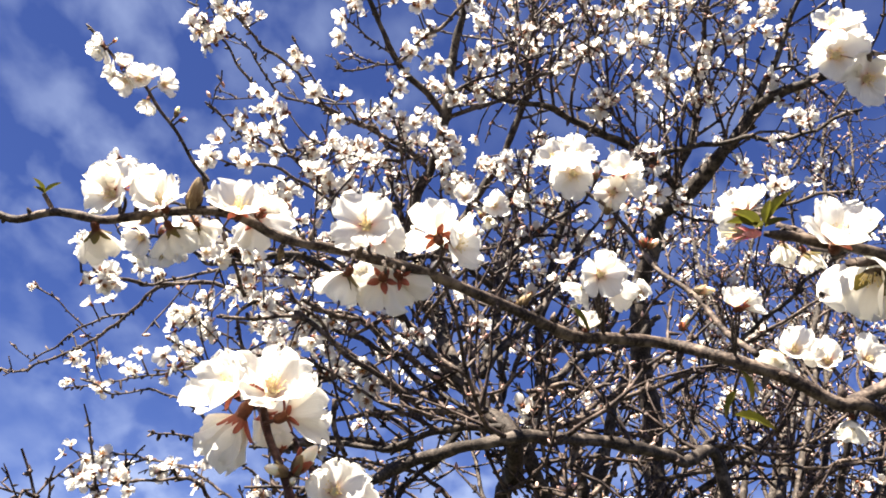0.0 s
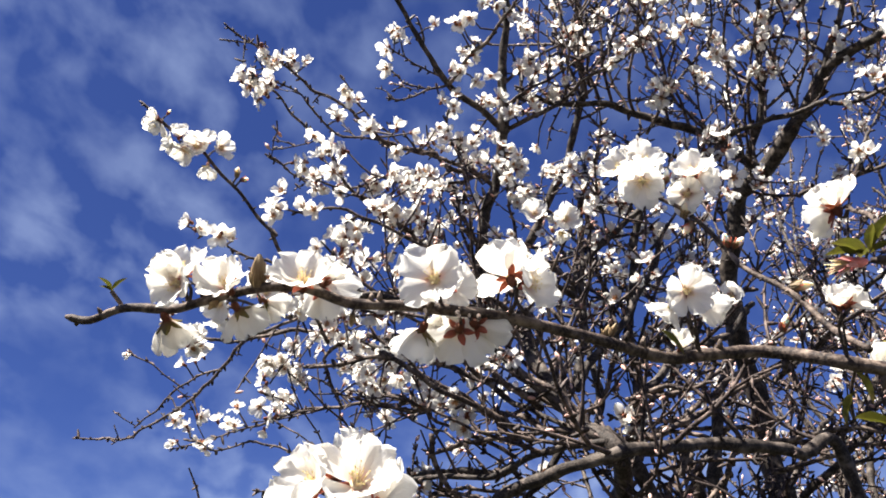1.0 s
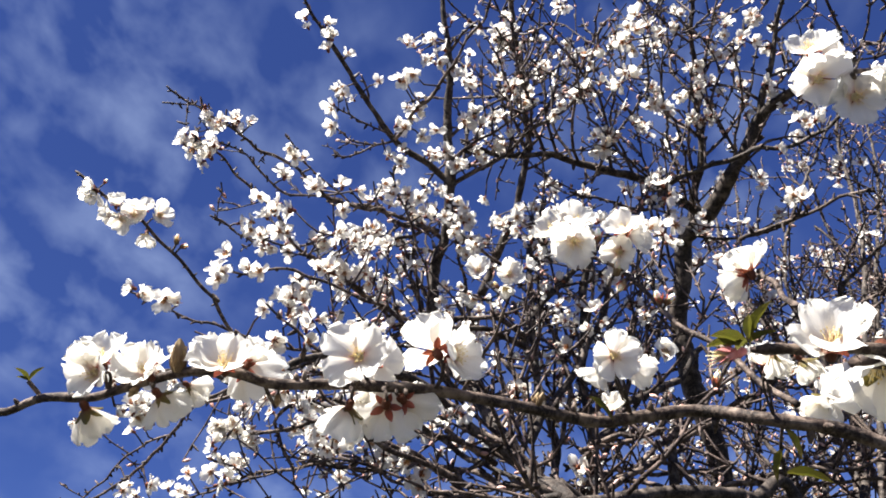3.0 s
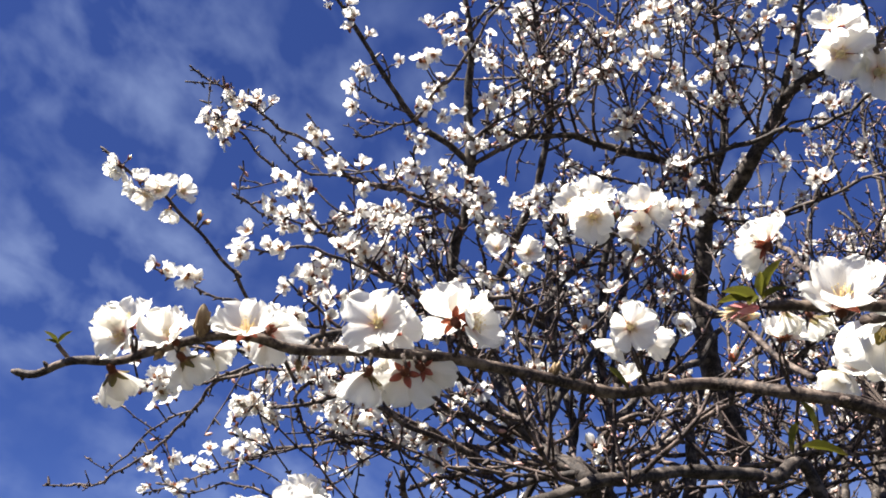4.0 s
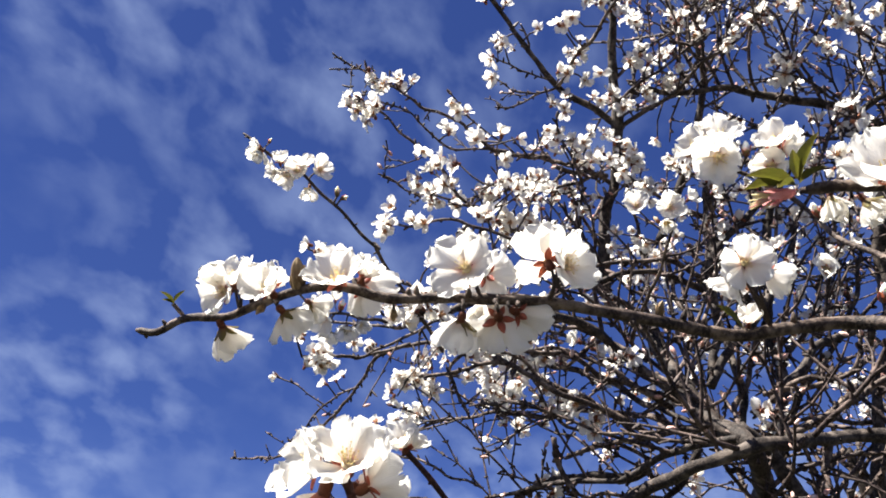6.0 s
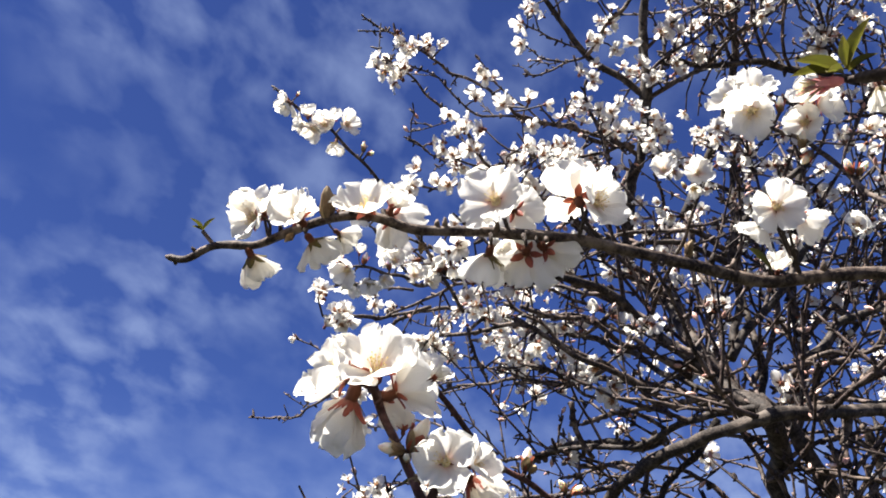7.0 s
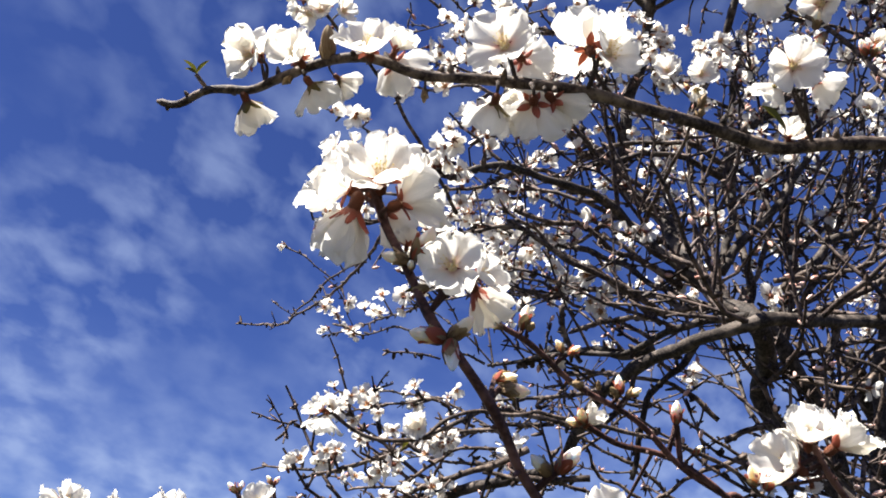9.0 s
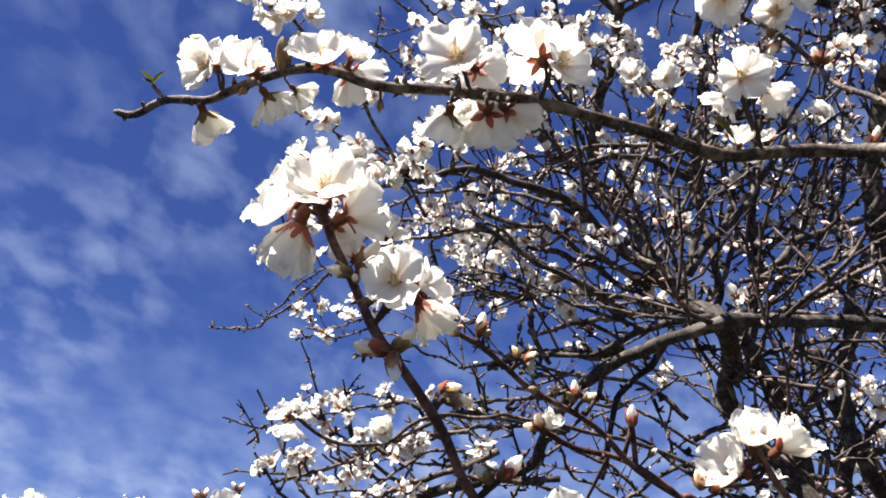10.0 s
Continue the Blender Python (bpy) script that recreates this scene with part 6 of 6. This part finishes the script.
foreground_branch = flowering_branch("reddish-brown young almond shoot with a blossom cluster and fat buds", [(-0.055, 0.273, 1.697), (-0.052, 0.274, 1.686), (-0.047, 0.276, 1.677), (-0.041, 0.278, 1.667), (-0.034, 0.28, 1.655), (-0.029, 0.283, 1.647), (-0.024, 0.288, 1.637), (-0.019, 0.296, 1.626), (-0.015, 0.304, 1.616), (-0.008, 0.312, 1.606), (-0.004, 0.318, 1.597), (0.001, 0.331, 1.586), (0.1, 0.36, 1.4), (0.2, 0.6, 1.25), (0.3, 0.95, 1.1), (0.36, 1.3, 0.95)], 0.0014, 0.0023)
bloom(foreground_branch, (-0.05, 0.266, 1.698), (0.378, -0.806, 0.456), 0.034, 0.72, (-0.055, 0.273, 1.695))
bloom(foreground_branch, (-0.064, 0.271, 1.7), (-0.585, -0.79, 0.183), 0.033, 0.66, (-0.055, 0.273, 1.695))
bloom(foreground_branch, (-0.059, 0.267, 1.69), (-0.502, 0.353, -0.79), 0.038, 0.26, (-0.053, 0.274, 1.691))
bloom(foreground_branch, (-0.045, 0.271, 1.692), (0.806, 0.31, 0.504), 0.030, 0.62, (-0.053, 0.274, 1.689))
bloom(foreground_branch, (-0.055, 0.283, 1.696), (0.17, 0.974, -0.15), 0.023, 0.50, (-0.053, 0.274, 1.689))
bloom(foreground_branch, (-0.061, 0.28, 1.705), (-0.134, -0.081, 0.988), 0.031, 0.70, (-0.055, 0.273, 1.696))
bloom(foreground_branch, (-0.026, 0.27, 1.667), (0.192, -0.975, -0.116), 0.022, 0.72, (-0.036, 0.279, 1.658))
bloom(foreground_branch, (-0.022, 0.281, 1.669), (0.969, -0.134, 0.207), 0.019, 0.60, (-0.036, 0.279, 1.658))
bloom(foreground_branch, (-0.024, 0.285, 1.666), (0.406, 0.736, -0.542), 0.027, 0.36, (-0.036, 0.279, 1.658))
bloom(foreground_branch, (-0.049, 0.287, 1.685), (0.087, -0.041, 0.995), 0.013, 0.45, (-0.048, 0.275, 1.679))
bud(foreground_branch, (-0.043, 0.276, 1.674), (-0.735, -0.676, 0.054), 0.0105, 0.25)
bud(foreground_branch, (-0.041, 0.276, 1.674), (0.616, -0.347, 0.707), 0.0145, 0.3)
bud(foreground_branch, (-0.041, 0.274, 1.67), (0.427, -0.898, 0.101), 0.006, 0.2)
bud(foreground_branch, (-0.031, 0.28, 1.649), (-0.763, -0.642, 0.077), 0.0135, 0.3)
bud(foreground_branch, (-0.03, 0.281, 1.649), (0.785, -0.218, 0.58), 0.012, 0.25)
bud(foreground_branch, (-0.029, 0.279, 1.648), (0.188, -0.224, -0.956), 0.0125, 0.9)
bud(foreground_branch, (-0.024, 0.305, 1.644), (0.993, -0.051, 0.107), 0.01, 0.3)
bud(foreground_branch, (-0.022, 0.304, 1.641), (0.98, 0.111, -0.167), 0.0125, 0.2)
bud(foreground_branch, (-0.007, 0.309, 1.615), (-0.431, -0.696, 0.574), 0.0105, 0.25)
bud(foreground_branch, (-0.005, 0.31, 1.616), (0.741, -0.254, 0.621), 0.0125, 0.55)
bud(foreground_branch, (-0.037, 0.28, 1.666), (-0.902, -0.383, -0.197), 0.007, 0.0)
leaf(foreground_branch, (-0.038, 0.28, 1.665), (-0.884, -0.467, -0.001), 0.007, 0.3)
budding_shoot = flowering_branch("slim red-brown almond shoot set with swelling buds", [(-0.083, 0.384, 1.744), (-0.081, 0.393, 1.739), (-0.063, 0.427, 1.715), (-0.052, 0.44, 1.707), (-0.039, 0.458, 1.698), (-0.021, 0.481, 1.688), (-0.004, 0.498, 1.676), (0.01, 0.513, 1.664), (0.028, 0.526, 1.65), (0.048, 0.542, 1.633), (0.12, 0.62, 1.5), (0.25, 0.95, 1.3), (0.35, 1.28, 1.12)], 0.0014, 0.0021)
bloom(budding_shoot, (-0.083, 0.383, 1.746), (0.136, -0.762, 0.633), 0.027, 0.50)
bloom(budding_shoot, (-0.083, 0.386, 1.746), (0.658, 0.047, 0.752), 0.023, 0.45)
bud(budding_shoot, (-0.052, 0.437, 1.713), (0.351, -0.497, 0.793), 0.015, 0.7)
bud(budding_shoot, (-0.05, 0.438, 1.713), (0.693, -0.72, 0.047), 0.01, 0.1)
bud(budding_shoot, (-0.06, 0.43, 1.712), (-0.721, -0.693, 0.015), 0.009, 0.2)
bud(budding_shoot, (-0.036, 0.455, 1.706), (-0.317, -0.685, 0.655), 0.0095, 0.25)
bud(budding_shoot, (-0.034, 0.456, 1.705), (0.867, -0.148, 0.476), 0.0095, 0.45)
bud(budding_shoot, (-0.029, 0.469, 1.693), (-0.826, -0.564, 0.002), 0.0095, 0.1)
bud(budding_shoot, (-0.013, 0.482, 1.691), (0.085, -0.511, 0.855), 0.0125, 0.7)
bud(budding_shoot, (-0.014, 0.482, 1.69), (-0.306, -0.897, 0.318), 0.01, 0.1)
bud(budding_shoot, (-0.01, 0.482, 1.69), (0.884, -0.323, 0.338), 0.011, 0.2)
bud(budding_shoot, (-0.023, 0.479, 1.693), (0, -0.715, 0.7), 0.007, 0.1)
bud(budding_shoot, (0.018, 0.513, 1.667), (0.755, -0.349, 0.556), 0.008, 0.3)
lower_shoot = flowering_branch("reddish almond shoot with half-open buds", [(-0.033, 0.482, 1.676), (-0.019, 0.497, 1.671), (0.002, 0.512, 1.667), (0.021, 0.519, 1.655), (0.036, 0.529, 1.645), (0.067, 0.548, 1.63), (0.17, 0.65, 1.47), (0.3, 1, 1.28), (0.38, 1.3, 1.1)], 0.0015, 0.0024)
bud(lower_shoot, (-0.033, 0.482, 1.677), (-0.749, -0.662, 0.008), 0.0115, 0.3)
bud(lower_shoot, (-0.031, 0.48, 1.677), (-0.052, -0.893, 0.448), 0.013, 0.45)
bloom(lower_shoot, (-0.03, 0.483, 1.677), (0.7, -0.409, 0.586), 0.022, 0.3)
bud(lower_shoot, (0.011, 0.508, 1.682), (0.162, -0.57, 0.805), 0.0155, 0.8)
stalk(lower_shoot, (0.011, 0.509, 1.682), (0.011, 0.516, 1.662), 0.0016)
bloom(lower_shoot, (-0.034, 0.552, 1.643), (0.098, -0.704, 0.704), 0.034, 0.45)
corner_shoot = flowering_branch("reddish-brown almond shoot with half-open pink-based blossoms", [(0.07, 0.416, 1.651), (0.073, 0.423, 1.64), (0.077, 0.43, 1.633), (0.085, 0.441, 1.625), (0.094, 0.452, 1.614), (0.19, 0.5, 1.5), (0.3, 0.85, 1.3), (0.38, 1.28, 1.05)], 0.0013, 0.0019)
bloom(corner_shoot, (0.069, 0.417, 1.648), (0.11, -0.698, 0.708), 0.030, 0.32, (0.072, 0.421, 1.643))
bloom(corner_shoot, (0.079, 0.426, 1.648), (0.798, -0.24, 0.553), 0.033, 0.36, (0.073, 0.423, 1.641))
bloom(corner_shoot, (0.064, 0.42, 1.639), (-0.679, -0.634, 0.37), 0.034, 0.34, (0.073, 0.422, 1.641))
bud(corner_shoot, (0.048, 0.418, 1.632), (-0.094, -0.755, 0.649), 0.0121, 0.4)
bud(corner_shoot, (0.051, 0.42, 1.631), (0.711, -0.426, 0.56), 0.0110, 0.3)
stalk(corner_shoot, (0.052, 0.43, 1.635), (0.075, 0.427, 1.637), 0.0008)
low_branch = flowering_branch("thin grey almond branch with scattered blossoms against the sky", [(-0.404, 0.543, 1.626), (-0.382, 0.554, 1.636), (-0.354, 0.565, 1.643), (-0.324, 0.574, 1.65), (-0.299, 0.585, 1.655), (-0.28, 0.59, 1.66), (-0.25, 0.608, 1.662), (-0.225, 0.634, 1.658), (-0.203, 0.656, 1.651), (-0.17, 0.704, 1.638), (0, 0.85, 1.55), (0.2, 1.1, 1.35), (0.36, 1.32, 1.15)], 0.0018, 0.0032)
bloom(low_branch, (-0.399, 0.523, 1.647), (-0.736, -0.677, 0.011), 0.038, 0.5, (-0.4, 0.539, 1.63))
bloom(low_branch, (-0.398, 0.524, 1.648), (0.741, -0.269, 0.616), 0.034, 0.45, (-0.4, 0.539, 1.63))
bloom(low_branch, (-0.373, 0.548, 1.643), (-0.27, -0.774, 0.572), 0.034, 0.45)
bloom(low_branch, (-0.341, 0.568, 1.649), (0.436, -0.859, -0.268), 0.036, 0.8)
bloom(low_branch, (-0.349, 0.568, 1.649), (-0.475, -0.857, 0.197), 0.036, 0.6)
bloom(low_branch, (-0.286, 0.587, 1.657), (0.217, -0.703, 0.677), 0.032, 0.5)
bloom(low_branch, (-0.283, 0.589, 1.655), (0.236, 0.165, -0.958), 0.024, 0.4)
bud(low_branch, (-0.298, 0.577, 1.664), (-0.449, -0.616, 0.648), 0.012, 0.6)
bud(low_branch, (-0.297, 0.578, 1.666), (0.423, -0.371, 0.827), 0.009, 0.5)
stalk(low_branch, (-0.298, 0.577, 1.665), (-0.291, 0.586, 1.657), 0.0012)
bud(low_branch, (-0.278, 0.589, 1.672), (-0.377, -0.616, 0.692), 0.009, 0.4)
bud(low_branch, (-0.277, 0.59, 1.672), (0.672, -0.209, 0.71), 0.009, 0.5)
stalk(low_branch, (-0.278, 0.59, 1.672), (-0.276, 0.593, 1.66), 0.0014)
bud(low_branch, (-0.357, 0.56, 1.651), (-0.497, -0.623, 0.604), 0.009, 0.5)
blossom_spray = flowering_branch("thin almond twig tipped with a spray of white blossoms", [(-0.378, 0.597, 2.202), (-0.361, 0.607, 2.188), (-0.346, 0.628, 2.176), (-0.322, 0.642, 2.159), (-0.306, 0.666, 2.14), (-0.289, 0.69, 2.12), (-0.269, 0.715, 2.097), (-0.278, 0.725, 2.108), (-0.269, 0.764, 2.082), (-0.263, 0.82, 2.062), (-0.26, 0.881, 2.045)], 0.0015, 0.0023)
bloom(blossom_spray, (-0.356, 0.606, 2.176), (-0.44, -0.348, -0.828), 0.03, 0.5)
bloom(blossom_spray, (-0.357, 0.603, 2.179), (-0.521, -0.847, 0.099), 0.026, 0.5)
bloom(blossom_spray, (-0.342, 0.622, 2.169), (0.305, -0.818, 0.487), 0.028, 0.5)
bloom(blossom_spray, (-0.338, 0.632, 2.16), (-0.281, -0.43, -0.858), 0.034, 0.7)
bloom(blossom_spray, (-0.348, 0.624, 2.162), (-0.792, -0.601, -0.107), 0.028, 0.5)
bloom(blossom_spray, (-0.32, 0.636, 2.167), (0.305, -0.818, 0.487), 0.032, 0.6)
bloom(blossom_spray, (-0.307, 0.645, 2.165), (0.902, -0.399, -0.162), 0.034, 0.65)
bloom(blossom_spray, (-0.321, 0.651, 2.149), (-0.075, 0.111, -0.991), 0.032, 0.5)
bloom(blossom_spray, (-0.328, 0.635, 2.163), (0.28, -0.922, -0.266), 0.032, 0.7)
bud(blossom_spray, (-0.297, 0.669, 2.143), (0.374, -0.565, 0.736), 0.014, 0.2)
bud(blossom_spray, (-0.294, 0.672, 2.141), (0.974, -0.222, -0.047), 0.012, 0.3)
bud(blossom_spray, (-0.352, 0.611, 2.19), (0.72, -0.389, 0.575), 0.008, 0.3)
blossom_twig = flowering_branch("thin grey almond twig crowded with small white blossoms", [(-0.291, 0.661, 1.995), (-0.281, 0.675, 1.999), (-0.275, 0.729, 2.018), (-0.273, 0.783, 2.035), (-0.263, 0.822, 2.06)], 0.0013, 0.0024)
bloom(blossom_twig, (-0.292, 0.654, 1.989), (-0.229, -0.681, -0.696), 0.036, 0.70, (-0.289, 0.663, 1.996))
bloom(blossom_twig, (-0.301, 0.653, 2), (-0.391, -0.842, 0.372), 0.032, 0.55, (-0.29, 0.662, 1.995))
bloom(blossom_twig, (-0.285, 0.66, 2.009), (0.447, -0.615, 0.649), 0.020, 0.35, (-0.287, 0.667, 1.997))
bloom(blossom_twig, (-0.297, 0.67, 1.983), (-0.273, 0.216, -0.937), 0.034, 0.55, (-0.288, 0.665, 1.996))
bloom(blossom_twig, (-0.282, 0.68, 1.988), (0.262, -0.236, -0.936), 0.028, 0.60, (-0.281, 0.678, 2))
bloom(blossom_twig, (-0.278, 0.698, 2), (0.571, -0.084, -0.817), 0.026, 0.60, (-0.278, 0.698, 2.007))
bloom(blossom_twig, (-0.274, 0.717, 2.028), (0.27, -0.949, 0.166), 0.031, 0.60, (-0.276, 0.723, 2.016))
bloom(blossom_twig, (-0.27, 0.757, 2.032), (0.566, -0.824, 0.032), 0.031, 0.60, (-0.274, 0.763, 2.029))
bloom(blossom_twig, (-0.268, 0.79, 2.041), (0.8, -0.511, -0.315), 0.029, 0.60, (-0.27, 0.793, 2.042))
bud(blossom_twig, (-0.284, 0.668, 2.001), (0.506, -0.495, 0.707), 0.0149, 0.6)
bud(blossom_twig, (-0.275, 0.708, 2.014), (0.031, -0.712, 0.702), 0.0141, 0.6)
hanging_twig = flowering_branch("grey almond twig ending in a drooping white blossom", [(-0.259, 0.62, 1.734), (-0.246, 0.641, 1.725), (-0.229, 0.663, 1.719), (-0.206, 0.683, 1.726), (-0.188, 0.697, 1.744), (-0.168, 0.723, 1.756), (-0.144, 0.761, 1.763), (-0.117, 0.818, 1.774), (0.02, 0.95, 1.75), (0.12, 1.15, 1.65)], 0.0015, 0.0025)
bloom(hanging_twig, (-0.204, 0.678, 1.731), (-0.245, -0.771, 0.587), 0.030, 0.36, (-0.204, 0.684, 1.728))
bloom(hanging_twig, (-0.261, 0.619, 1.733), (-0.59, -0.685, 0.428), 0.03, 0.4)
bloom(hanging_twig, (-0.257, 0.617, 1.729), (-0.235, 0.013, -0.972), 0.038, 0.45)
bloom(hanging_twig, (-0.256, 0.621, 1.735), (0.599, -0.725, 0.34), 0.022, 0.4)
bloom(hanging_twig, (-0.207, 0.675, 1.734), (0.244, -0.963, -0.118), 0.028, 0.6)
leaf(hanging_twig, (-0.204, 0.683, 1.73), (-0.833, -0.178, -0.524), 0.022, 0.25)
mid_twig = flowering_branch("dark almond twig holding three small white blossoms", [(0.034, 0.811, 2.116), (0.023, 0.834, 2.102), (0.008, 0.865, 2.09), (-0.033, 0.968, 2.092), (-0.06, 1.045, 2.093)], 0.0015, 0.0030)
bloom(mid_twig, (0, 0.797, 2.133), (0.039, -0.999, -0.011), 0.034, 0.7, (0.024, 0.83, 2.107))
bloom(mid_twig, (0.033, 0.8, 2.123), (0.391, -0.918, -0.061), 0.036, 0.75)
bloom(mid_twig, (0.054, 0.801, 2.13), (0.839, -0.458, 0.295), 0.028, 0.5, (0.027, 0.827, 2.111))
bud(mid_twig, (0.019, 0.816, 2.118), (-0.45, -0.783, 0.429), 0.012, 0.3)
bloom(mid_twig, (0.026, 0.812, 2.115), (0.052, -0.344, -0.938), 0.026, 0.5)
